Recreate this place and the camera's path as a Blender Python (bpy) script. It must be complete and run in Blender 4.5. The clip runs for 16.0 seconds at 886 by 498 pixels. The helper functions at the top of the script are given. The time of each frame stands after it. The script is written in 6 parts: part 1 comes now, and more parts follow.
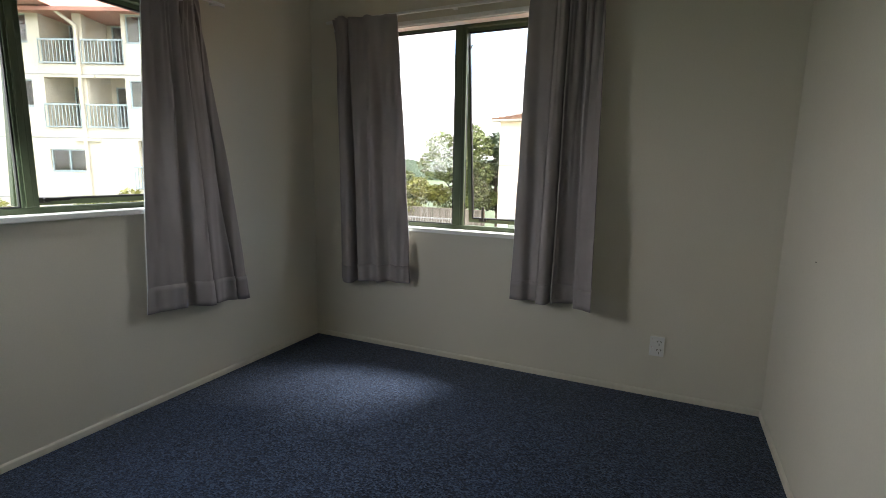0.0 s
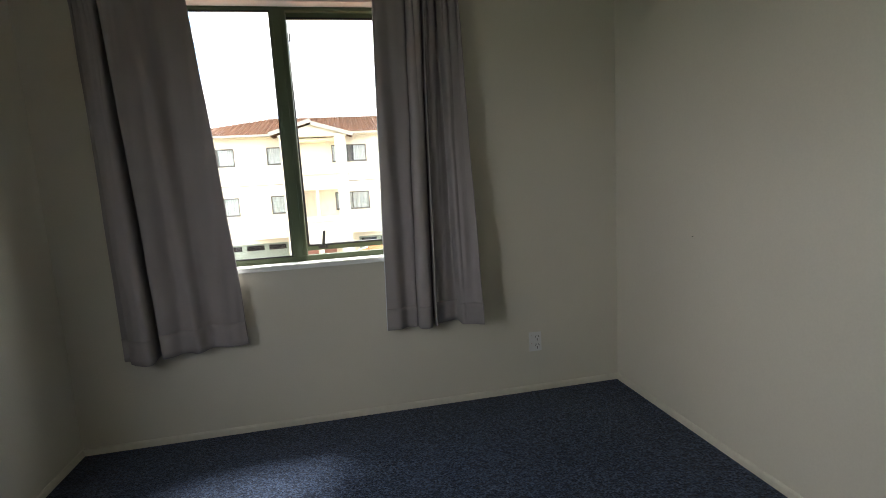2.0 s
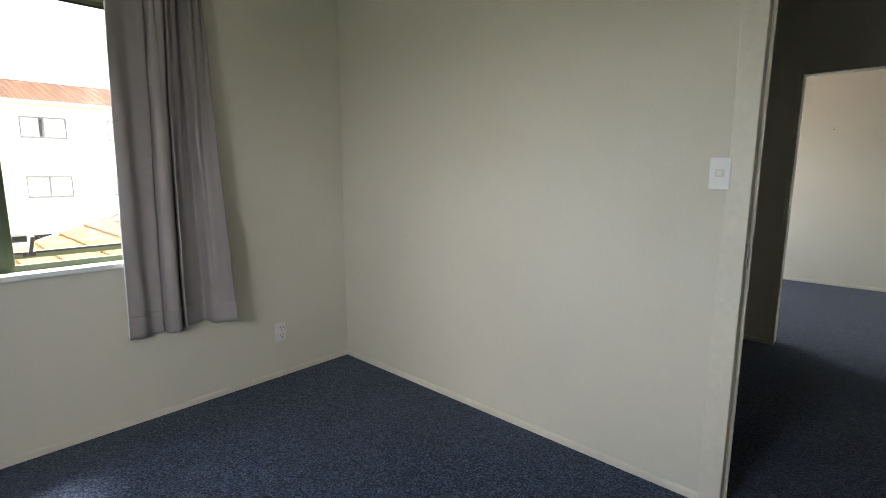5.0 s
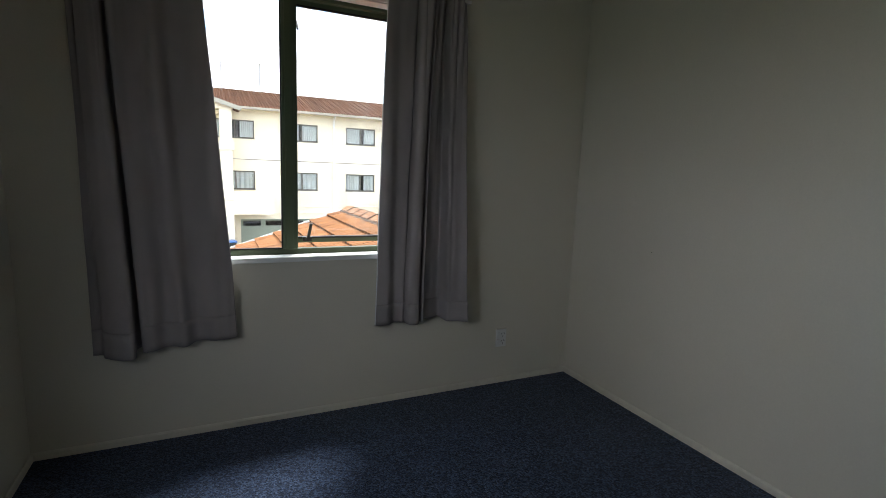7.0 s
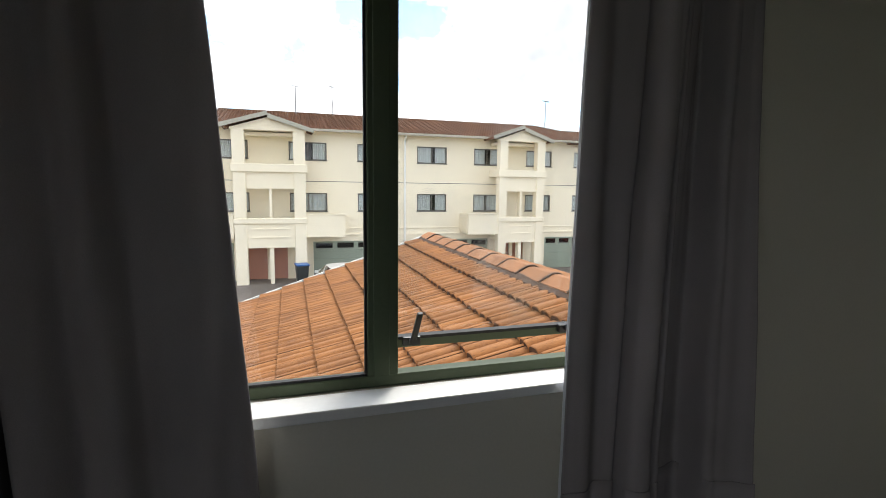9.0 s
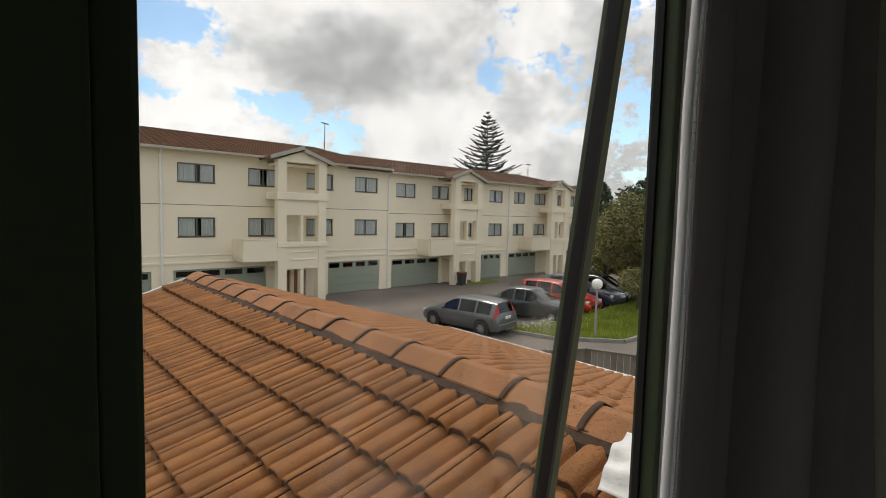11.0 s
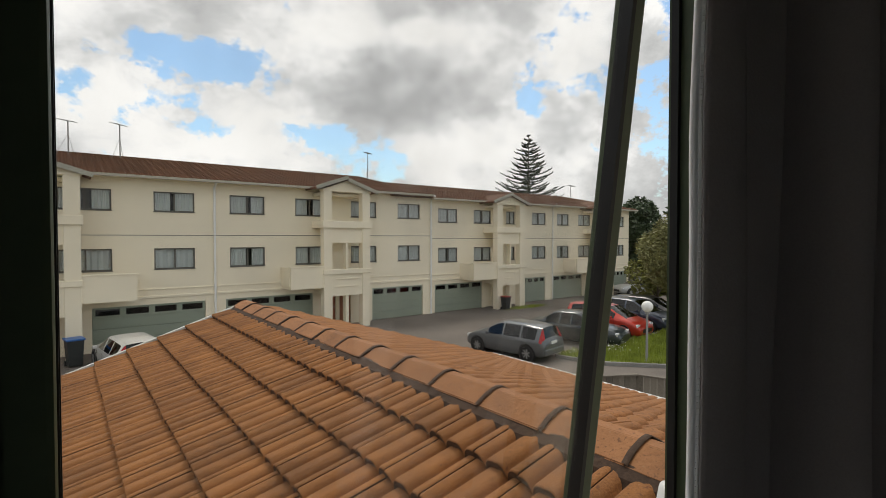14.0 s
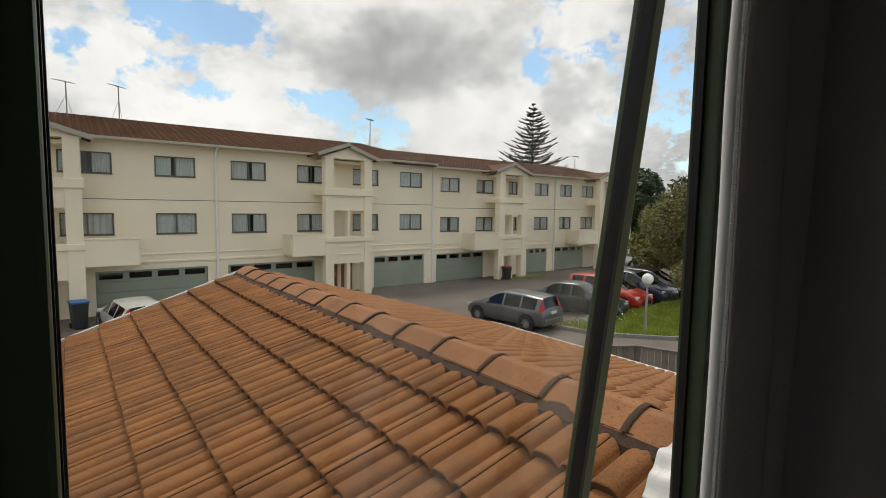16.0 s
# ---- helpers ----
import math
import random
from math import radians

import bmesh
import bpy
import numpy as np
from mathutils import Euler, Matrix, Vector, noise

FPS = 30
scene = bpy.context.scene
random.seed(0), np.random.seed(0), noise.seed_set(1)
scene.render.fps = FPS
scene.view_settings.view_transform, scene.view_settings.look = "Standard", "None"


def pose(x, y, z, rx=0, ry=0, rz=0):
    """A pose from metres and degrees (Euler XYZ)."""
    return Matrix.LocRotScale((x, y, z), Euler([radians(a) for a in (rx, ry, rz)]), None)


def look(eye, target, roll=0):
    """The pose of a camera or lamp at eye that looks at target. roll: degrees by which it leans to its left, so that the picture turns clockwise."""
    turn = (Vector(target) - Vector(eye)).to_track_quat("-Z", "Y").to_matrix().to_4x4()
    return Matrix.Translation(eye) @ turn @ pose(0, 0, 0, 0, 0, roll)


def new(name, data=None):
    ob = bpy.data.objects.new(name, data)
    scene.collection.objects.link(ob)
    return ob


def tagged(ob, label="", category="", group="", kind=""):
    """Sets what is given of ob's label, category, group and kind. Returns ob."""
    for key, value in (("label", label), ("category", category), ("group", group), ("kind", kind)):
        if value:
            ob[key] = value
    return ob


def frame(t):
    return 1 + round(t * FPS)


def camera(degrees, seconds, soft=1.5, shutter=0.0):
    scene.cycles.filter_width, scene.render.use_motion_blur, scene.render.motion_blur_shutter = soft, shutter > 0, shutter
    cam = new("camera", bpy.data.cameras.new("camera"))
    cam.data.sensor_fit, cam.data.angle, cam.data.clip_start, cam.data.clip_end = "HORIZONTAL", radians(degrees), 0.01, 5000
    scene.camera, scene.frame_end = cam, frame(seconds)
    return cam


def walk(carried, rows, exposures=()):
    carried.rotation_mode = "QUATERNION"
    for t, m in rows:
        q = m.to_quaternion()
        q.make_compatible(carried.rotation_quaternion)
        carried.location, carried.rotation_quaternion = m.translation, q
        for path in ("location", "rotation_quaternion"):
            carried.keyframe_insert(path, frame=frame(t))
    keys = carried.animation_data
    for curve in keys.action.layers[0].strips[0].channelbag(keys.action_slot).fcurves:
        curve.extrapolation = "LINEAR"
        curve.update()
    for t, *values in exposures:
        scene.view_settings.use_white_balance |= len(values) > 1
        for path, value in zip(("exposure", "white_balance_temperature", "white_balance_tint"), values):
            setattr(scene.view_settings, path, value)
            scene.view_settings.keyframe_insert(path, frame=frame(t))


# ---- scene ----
cam = camera(84.2, 16.0, soft=0.9)
PATH = [
    (0, (2.378, -2.89, 1.245), (1.552, -1.097, 0.929), 1.0),
    (0.5, (2.104, -2.852, 1.252), (1.782, -0.902, 0.945), 2.0),
    (1, (1.841, -2.677, 1.228), (1.733, -0.711, 0.88), -0.6),
    (1.5, (1.603, -2.549, 1.213), (1.682, -0.595, 0.793), 2.9),
    (2, (1.359, -2.585, 1.237), (1.74, -0.641, 0.966), -3.3),
    (2.5, (1.194, -2.705, 1.259), (1.61, -0.762, 1.036), -1.0),
    (3, (1.071, -2.735, 1.301), (1.943, -0.948, 1.089), 0.4),
    (3.5, (0.942, -2.774, 1.314), (2.214, -1.247, 1.086), 0.7),
    (3.7, (0.926, -2.836, 1.319), (2.308, -1.413, 1.064), 1.3),
    (5.8, (0.70, -2.785, 1.33), (2.175, -1.475, 1.0), 0.0),
    (6, (0.65, -2.70, 1.33), (2.143, -1.409, 1.007), 0.2),
    (6.5, (0.754, -2.709, 1.336), (1.938, -1.126, 1.031), 0.3),
    (7, (0.754, -2.528, 1.313), (1.599, -0.742, 1.004), 2.2),
    (7.5, (0.791, -2.139, 1.321), (1.604, -0.343, 0.986), -0.8),
    (8, (0.853, -1.768, 1.31), (1.486, 0.104, 1.005), 0.5),
    (8.2, (0.839, -1.609, 1.32), (1.405, 0.291, 1.059), 0.8),
    (10.3, (1.058, -0.408, 1.413), (2.059, 1.302, 1.145), 1.1),
    (10.5, (1.063, -0.32, 1.438), (2.281, 1.253, 1.231), 1.4),
    (11, (1.091, -0.225, 1.481), (2.448, 1.237, 1.337), 1.5),
    (11.5, (1.107, -0.212, 1.496), (2.416, 1.299, 1.418), 1.2),
    (12, (1.12, -0.23, 1.507), (2.396, 1.31, 1.466), 0.9),
    (12.5, (1.127, -0.243, 1.493), (2.403, 1.296, 1.438), 0.8),
    (13, (1.137, -0.257, 1.517), (2.373, 1.314, 1.446), -0.1),
    (13.5, (1.146, -0.248, 1.511), (2.37, 1.333, 1.44), 0.4),
    (14, (1.155, -0.234, 1.488), (2.379, 1.347, 1.441), 0.0),
    (14.5, (1.158, -0.216, 1.484), (2.365, 1.376, 1.399), 1.5),
    (15, (1.149, -0.216, 1.485), (2.344, 1.38, 1.329), 0.9),
    (15.5, (1.154, -0.217, 1.474), (2.346, 1.382, 1.325), -0.1),
    (16, (1.158, -0.211, 1.476), (2.374, 1.368, 1.305), 0.9),
]

# exposure: the phone opens up in the room and stops down at the window
EXPO = [(0.0, 3.32, 6450, 10), (0.5, 3.3, 6500, 10), (1.0, 3.55, 6500, 10), (1.5, 3.65, 6500, 10), (2.0, 3.3, 6500, 10), (2.5, 2.95, 6400, 10), (3.0, 2.97, 6350, 10), (3.5, 2.6, 6350, 10), (3.7, 2.65, 6350, 10),
        (5.8, 4.77, 6350, 10), (6.1, 4.37, 6350, 10), (6.5, 3.2, 6250, 10), (7.0, 2.6, 6050, 10), (7.5, 2.7, 6000, 10), (8.2, 2.6, 6000, 10), (10.3, 0.6, 6720, 10), (11.0, 0.68, 6720, 10), (12.0, 0.6, 6720, 9), (16.0, 0.58, 6720, 9)]
walk(cam, [(t, look(eye, target, roll)) for t, eye, target, roll in PATH], EXPO)

# ---- world, sun ----
SUN_EL, SUN_AZ = radians(59.5), radians(35)
world = bpy.data.worlds.new("sky")
scene.world = world
world.use_nodes = True
wt = world.node_tree
wt.nodes.clear()
wo = wt.nodes.new("ShaderNodeOutputWorld")
wb = wt.nodes.new("ShaderNodeBackground")
sk = wt.nodes.new("ShaderNodeTexSky")
sk.sky_type = "NISHITA"
sk.sun_disc = False
sk.sun_elevation, sk.sun_rotation = SUN_EL, SUN_AZ
wtc = wt.nodes.new("ShaderNodeTexCoord")
wmap = wt.nodes.new("ShaderNodeMapping")
wmap.inputs["Location"].default_value = (0.35, 0.1, 0.62)
wmap.inputs["Scale"].default_value = (1.0, 1.0, 1.35)
wt.links.new(wtc.outputs["Generated"], wmap.inputs["Vector"])


def wnoise(scale, detail, rough, dist=0.0):
    n = wt.nodes.new("ShaderNodeTexNoise")
    n.inputs["Scale"].default_value, n.inputs["Detail"].default_value = scale, detail
    n.inputs["Roughness"].default_value, n.inputs["Distortion"].default_value = rough, dist
    wt.links.new(wmap.outputs["Vector"], n.inputs["Vector"])
    return n


def wramp(src, stops):
    r = wt.nodes.new("ShaderNodeValToRGB")
    while len(r.color_ramp.elements) < len(stops):
        r.color_ramp.elements.new(0.5)
    for e, (p, c) in zip(r.color_ramp.elements, stops):
        e.position, e.color = p, (*c, 1)
    wt.links.new(src, r.inputs["Fac"])
    return r


def wbump(c, size, amount, src):
    """Add a soft swell, centred on a direction and stretched by size, to a cloud value."""
    a, b = wt.nodes.new("ShaderNodeVectorMath"), wt.nodes.new("ShaderNodeVectorMath")
    a.operation, b.operation = "SUBTRACT", "DIVIDE"
    a.inputs[1].default_value, b.inputs[1].default_value = c, size
    wt.links.new(wtc.outputs["Generated"], a.inputs[0])
    wt.links.new(a.outputs[0], b.inputs[0])
    ln, mr, ad = wt.nodes.new("ShaderNodeVectorMath"), wt.nodes.new("ShaderNodeMapRange"), wt.nodes.new("ShaderNodeMath")
    ln.operation, mr.interpolation_type, ad.operation = "LENGTH", "SMOOTHSTEP", "ADD"
    wt.links.new(b.outputs[0], ln.inputs[0])
    wt.links.new(ln.outputs["Value"], mr.inputs["Value"])
    mr.inputs["To Min"].default_value, mr.inputs["To Max"].default_value = amount, 0.0
    wt.links.new(mr.outputs[0], ad.inputs[0])
    wt.links.new(src, ad.inputs[1])
    return ad.outputs[0]


# broken cumulus: one heavy grey-bellied cloud, a long blue rift beside it and small gaps lower down
cv = wnoise(3.6, 15, 0.64, 0.0).outputs["Fac"]
for c, size, amount in (((0.22, 0.93, 0.31), (0.27, 0.22, 0.06), -0.16), ((0.53, 0.80, 0.29), (0.27, 0.25, 0.14), 0.16), ((0.40, 0.90, 0.19), (0.08, 0.08, 0.025), -0.03), ((0.60, 0.78, 0.195), (0.12, 0.10, 0.025), -0.05), ((0.72, 0.66, 0.25), (0.05, 0.05, 0.04), -0.05)):
    cv = wbump(c, size, amount, cv)
sv = wnoise(4.4, 15, 0.60, 0.0).outputs["Fac"]
for c, size, amount in (((0.52, 0.81, 0.285), (0.30, 0.30, 0.125), 0.19), ((0.82, 0.50, 0.28), (0.16, 0.2, 0.12), 0.05), ((0.45, 0.86, 0.20), (0.5, 0.4, 0.07), -0.05), ((0.50, 0.80, 0.38), (0.3, 0.3, 0.035), -0.12)):
    sv = wbump(c, size, amount, sv)
cover = wramp(cv, [(0.395, (0, 0, 0)), (0.43, (1, 1, 1))])
shade = wramp(sv, [(0.42, (6.8, 6.8, 6.75)), (0.475, (6.1, 6.15, 6.2)), (0.54, (4.7, 4.78, 4.85)), (0.67, (3.2, 3.27, 3.33))])
skx = wt.nodes.new("ShaderNodeMixRGB")
skx.blend_type = "MULTIPLY"
skx.inputs["Fac"].default_value = 1.0
skx.inputs["Color2"].default_value = (0.84, 0.98, 1.0, 1)
wt.links.new(sk.outputs["Color"], skx.inputs["Color1"])
mixw = wt.nodes.new("ShaderNodeMixRGB")
wt.links.new(cover.outputs["Color"], mixw.inputs["Fac"])
wt.links.new(skx.outputs["Color"], mixw.inputs["Color1"])
wt.links.new(shade.outputs["Color"], mixw.inputs["Color2"])
wt.links.new(mixw.outputs["Color"], wb.inputs["Color"])
wb.inputs["Strength"].default_value = 0.1
wt.links.new(wb.outputs["Background"], wo.inputs["Surface"])

sun = new("sun", bpy.data.lights.new("sun", "SUN"))
sun.data.energy, sun.data.angle, sun.data.color = 0.85, radians(15), (1.0, 0.94, 0.84)
sd = Vector((math.sin(SUN_AZ) * math.cos(SUN_EL), math.cos(SUN_AZ) * math.cos(SUN_EL), math.sin(SUN_EL)))
sun.matrix_world = look(sd * 50, (0, 0, 0))

# lamps added as sky fill: west window's unseen south half, unseen far-room opening
for nm, at, to, sx, sy, en in (("west_window_fill", (0.02, -2.13, 1.36), (0.7, -2.0, 0.35), 0.5, 0.5, 0.75), ("far_room_fill", (6.7, -0.02, 1.48), (6.7, -1, 1.3), 1.5, 1.2, 1.1)):
    lamp = new(nm, bpy.data.lights.new(nm, "AREA"))
    lamp.data.shape, lamp.data.size, lamp.data.size_y, lamp.data.energy, lamp.data.color = "RECTANGLE", sx, sy, en, (0.93, 0.97, 1.0)
    lamp.matrix_world = look(at, to)

# ---- materials ----
def mat(name, col, rough=0.6, var=0.12, fine=60.0, coarse=2.5, bump=0.0, metal=0.0, spec=0.5, tint=None, rand=0.0, dist=0.01, coat=0.0):
    """Colour with coarse stains and fine grain, by object position in metres."""
    m = bpy.data.materials.new(name)
    m.use_nodes = True
    nt = m.node_tree
    b = nt.nodes["Principled BSDF"]
    b.inputs["Roughness"].default_value, b.inputs["Metallic"].default_value = rough, metal
    b.inputs["Specular IOR Level"].default_value, b.inputs["Coat Weight"].default_value = spec, coat
    tc = nt.nodes.new("ShaderNodeNewGeometry")
    n1, n2 = nt.nodes.new("ShaderNodeTexNoise"), nt.nodes.new("ShaderNodeTexNoise")
    n1.inputs["Scale"].default_value, n1.inputs["Detail"].default_value = coarse, 5
    n2.inputs["Scale"].default_value, n2.inputs["Detail"].default_value = fine, 3
    for n in (n1, n2):
        nt.links.new(tc.outputs["Position"], n.inputs["Vector"])
    add = nt.nodes.new("ShaderNodeMath")
    add.operation = "MULTIPLY_ADD"
    nt.links.new(n1.outputs["Fac"], add.inputs[0])
    add.inputs[1].default_value = 0.6
    half = nt.nodes.new("ShaderNodeMath")
    half.operation = "MULTIPLY"
    half.inputs[1].default_value = 0.4
    nt.links.new(n2.outputs["Fac"], half.inputs[0])
    nt.links.new(half.outputs[0], add.inputs[2])
    src = add.outputs[0]
    if rand:
        oi = nt.nodes.new("ShaderNodeObjectInfo")
        rr = nt.nodes.new("ShaderNodeMath")
        rr.operation = "MULTIPLY_ADD"
        nt.links.new(oi.outputs["Random"], rr.inputs[0])
        rr.inputs[1].default_value = rand
        nt.links.new(src, rr.inputs[2])
        sub = nt.nodes.new("ShaderNodeMath")
        sub.operation = "SUBTRACT"
        nt.links.new(rr.outputs[0], sub.inputs[0])
        sub.inputs[1].default_value = rand / 2
        src = sub.outputs[0]
    r = nt.nodes.new("ShaderNodeValToRGB")
    t = tint or col
    e = r.color_ramp.elements
    e[0].position, e[0].color = 0.3, (*[max(0, c * (1 - var)) for c in t], 1)
    e[1].position, e[1].color = 0.7, (*[min(1, c * (1 + var)) for c in col], 1)
    nt.links.new(src, r.inputs["Fac"])
    nt.links.new(r.outputs["Color"], b.inputs["Base Color"])
    if bump:
        bp = nt.nodes.new("ShaderNodeBump")
        bp.inputs["Strength"].default_value, bp.inputs["Distance"].default_value = bump, dist
        nt.links.new(n2.outputs["Fac"], bp.inputs["Height"])
        nt.links.new(bp.outputs["Normal"], b.inputs["Normal"])
    return m


def glass(name, tint=(1, 1, 1), gloss=1.0, dirt=0.0):
    m = bpy.data.materials.new(name)
    m.use_nodes = True
    nt = m.node_tree
    nt.nodes.clear()
    out = nt.nodes.new("ShaderNodeOutputMaterial")
    tr, gl, mx = nt.nodes.new("ShaderNodeBsdfTransparent"), nt.nodes.new("ShaderNodeBsdfGlossy"), nt.nodes.new("ShaderNodeMixShader")
    tr.inputs["Color"].default_value = (*tint, 1)
    gl.inputs["Roughness"].default_value = 0.02
    fr = nt.nodes.new("ShaderNodeLayerWeight")
    fr.inputs["Blend"].default_value = 0.5
    pw, ml = nt.nodes.new("ShaderNodeMath"), nt.nodes.new("ShaderNodeMath")
    pw.operation, ml.operation = "POWER", "MULTIPLY_ADD"
    pw.inputs[1].default_value = 4.0
    nt.links.new(fr.outputs["Facing"], pw.inputs[0])
    nt.links.new(pw.outputs[0], ml.inputs[0])
    ml.inputs[1].default_value, ml.inputs[2].default_value = 0.6 * gloss, 0.03 * gloss
    ml.use_clamp = True
    nt.links.new(ml.outputs[0], mx.inputs["Fac"])
    nt.links.new(tr.outputs[0], mx.inputs[1])
    nt.links.new(gl.outputs[0], mx.inputs[2])
    last = mx
    # pale noise patches: smudges, and reflected haze laid on as diffuse colour
    if dirt:
        df, m2, ns, rp = nt.nodes.new("ShaderNodeBsdfDiffuse"), nt.nodes.new("ShaderNodeMixShader"), nt.nodes.new("ShaderNodeTexNoise"), nt.nodes.new("ShaderNodeMapRange")
        g = nt.nodes.new("ShaderNodeNewGeometry")
        nt.links.new(g.outputs["Position"], ns.inputs["Vector"])
        ns.inputs["Scale"].default_value, ns.inputs["Detail"].default_value = 4, 7
        rp.inputs["From Min"].default_value, rp.inputs["From Max"].default_value, rp.inputs["To Max"].default_value = 0.42, 0.75, dirt
        nt.links.new(ns.outputs["Fac"], rp.inputs["Value"])
        df.inputs["Color"].default_value = (0.7, 0.68, 0.62, 1)
        nt.links.new(rp.outputs[0], m2.inputs["Fac"])
        nt.links.new(mx.outputs[0], m2.inputs[1])
        nt.links.new(df.outputs[0], m2.inputs[2])
        last = m2
    nt.links.new(last.outputs[0], out.inputs["Surface"])
    return m


def carpet_mat():
    """Loop-pile carpet: navy with paler flecks."""
    m = mat("carpet", (0.022, 0.036, 0.076), rough=0.95, var=0.25, fine=160, coarse=3, bump=0.5, spec=0.1, dist=0.006)
    nt = m.node_tree
    b = nt.nodes["Principled BSDF"]
    base = b.inputs["Base Color"].links[0].from_socket
    v = nt.nodes.new("ShaderNodeTexVoronoi")
    v.inputs["Scale"].default_value = 150
    g = nt.nodes.new("ShaderNodeNewGeometry")
    nt.links.new(g.outputs["Position"], v.inputs["Vector"])
    sep = nt.nodes.new("ShaderNodeSeparateColor")
    nt.links.new(v.outputs["Color"], sep.inputs[0])
    rp = nt.nodes.new("ShaderNodeValToRGB")
    e = rp.color_ramp.elements
    e[0].position, e[0].color = 0.15, (0.004, 0.006, 0.013, 1)
    e[1].position, e[1].color = 0.95, (0.075, 0.11, 0.185, 1)
    e2 = rp.color_ramp.elements.new(0.55)
    e2.color = (0.021, 0.035, 0.072, 1)
    nt.links.new(sep.outputs[0], rp.inputs["Fac"])
    mx = nt.nodes.new("ShaderNodeMixRGB")
    mx.inputs["Fac"].default_value = 0.7
    nt.links.new(base, mx.inputs["Color1"])
    nt.links.new(rp.outputs["Color"], mx.inputs["Color2"])
    nt.links.new(mx.outputs["Color"], b.inputs["Base Color"])
    bp = b.inputs["Normal"].links[0].from_node
    nt.links.new(v.outputs["Distance"], bp.inputs["Height"])
    b.inputs["Sheen Weight"].default_value = 0.15
    return m


def far_tile_mat():
    """Distant concrete roof tiles: courses and rolls as relief."""
    m = mat("far_tiles", (0.165, 0.078, 0.042), rough=0.85, var=0.4, fine=9, coarse=1.2)
    nt = m.node_tree
    b = nt.nodes["Principled BSDF"]
    tc = nt.nodes.new("ShaderNodeNewGeometry")
    w1, w2 = nt.nodes.new("ShaderNodeTexWave"), nt.nodes.new("ShaderNodeTexWave")
    w1.bands_direction, w2.bands_direction, w2.wave_profile = "X", "Y", "SAW"
    w1.inputs["Scale"].default_value, w2.inputs["Scale"].default_value = 2.1, 0.95
    ad = nt.nodes.new("ShaderNodeMath")
    ad.operation = "ADD"
    for w, i in ((w1, 0), (w2, 1)):
        nt.links.new(tc.outputs["Position"], w.inputs["Vector"])
        nt.links.new(w.outputs["Fac"], ad.inputs[i])
    bp = nt.nodes.new("ShaderNodeBump")
    bp.inputs["Strength"].default_value, bp.inputs["Distance"].default_value = 0.9, 0.06
    nt.links.new(ad.outputs[0], bp.inputs["Height"])
    nt.links.new(bp.outputs["Normal"], b.inputs["Normal"])
    return m


M_WALL = mat("wall_paint", (0.68, 0.648, 0.555), rough=0.72, var=0.05, fine=130, coarse=1.3, bump=0.06, dist=0.002)
M_CEIL = mat("ceiling_paint", (0.64, 0.62, 0.56), rough=0.85, var=0.04)
M_TRIM = mat("trim_paint", (0.70, 0.668, 0.572), rough=0.45, var=0.08, fine=40, coarse=5)
M_SILL = mat("sill_paint", (0.84, 0.84, 0.82), rough=0.4, var=0.05)
M_CARPET = carpet_mat()
M_FABRIC = mat("curtain_fabric", (0.325, 0.298, 0.30), rough=0.95, var=0.1, fine=420, coarse=5, bump=0.25, spec=0.15, dist=0.002)
M_LINING = mat("curtain_lining", (0.78, 0.79, 0.80), rough=0.9, var=0.05)
M_ALU = mat("green_aluminium", (0.082, 0.108, 0.06), rough=0.5, spec=0.35, var=0.1, fine=90, coarse=4)
M_GASKET = mat("black_rubber", (0.012, 0.012, 0.012), rough=0.6, var=0.2)
M_BLACK = mat("black_plastic", (0.015, 0.015, 0.016), rough=0.35, var=0.2)
M_WHITEP = mat("white_plastic", (0.78, 0.78, 0.76), rough=0.3, var=0.03)
M_DARKSLOT = mat("dark_slot", (0.02, 0.02, 0.02), rough=0.6)
M_DOOR = mat("door_paint", (0.76, 0.75, 0.71), rough=0.4, var=0.04)
M_BRASS = mat("brass", (0.55, 0.40, 0.16), rough=0.25, metal=1.0)
M_STEEL = mat("steel", (0.5, 0.5, 0.5), rough=0.35, metal=1.0)
M_GLASS = glass("window_glass")
# pane smudges, with the haze of its reflection put into the same patches
M_DIRT_HAZE = glass("hazy_glass", dirt=0.2)
M_FARGLASS = glass("facade_glass", tint=(0.86, 0.88, 0.88), gloss=1.0)
M_CARGLASS = glass("car_glass", tint=(0.12, 0.13, 0.14), gloss=1.6)
M_STUCCO = mat("cream_stucco", (0.88, 0.80, 0.625), rough=0.85, var=0.07, fine=14, coarse=0.45, bump=0.1)
M_STUCCO2 = mat("apartment_stucco", (0.64, 0.59, 0.475), rough=0.85, var=0.05, fine=14, coarse=0.5)
M_FARTILE = far_tile_mat()
M_PINKTILE = mat("pale_terracotta", (0.42, 0.2, 0.15), rough=0.85, var=0.15, fine=10)
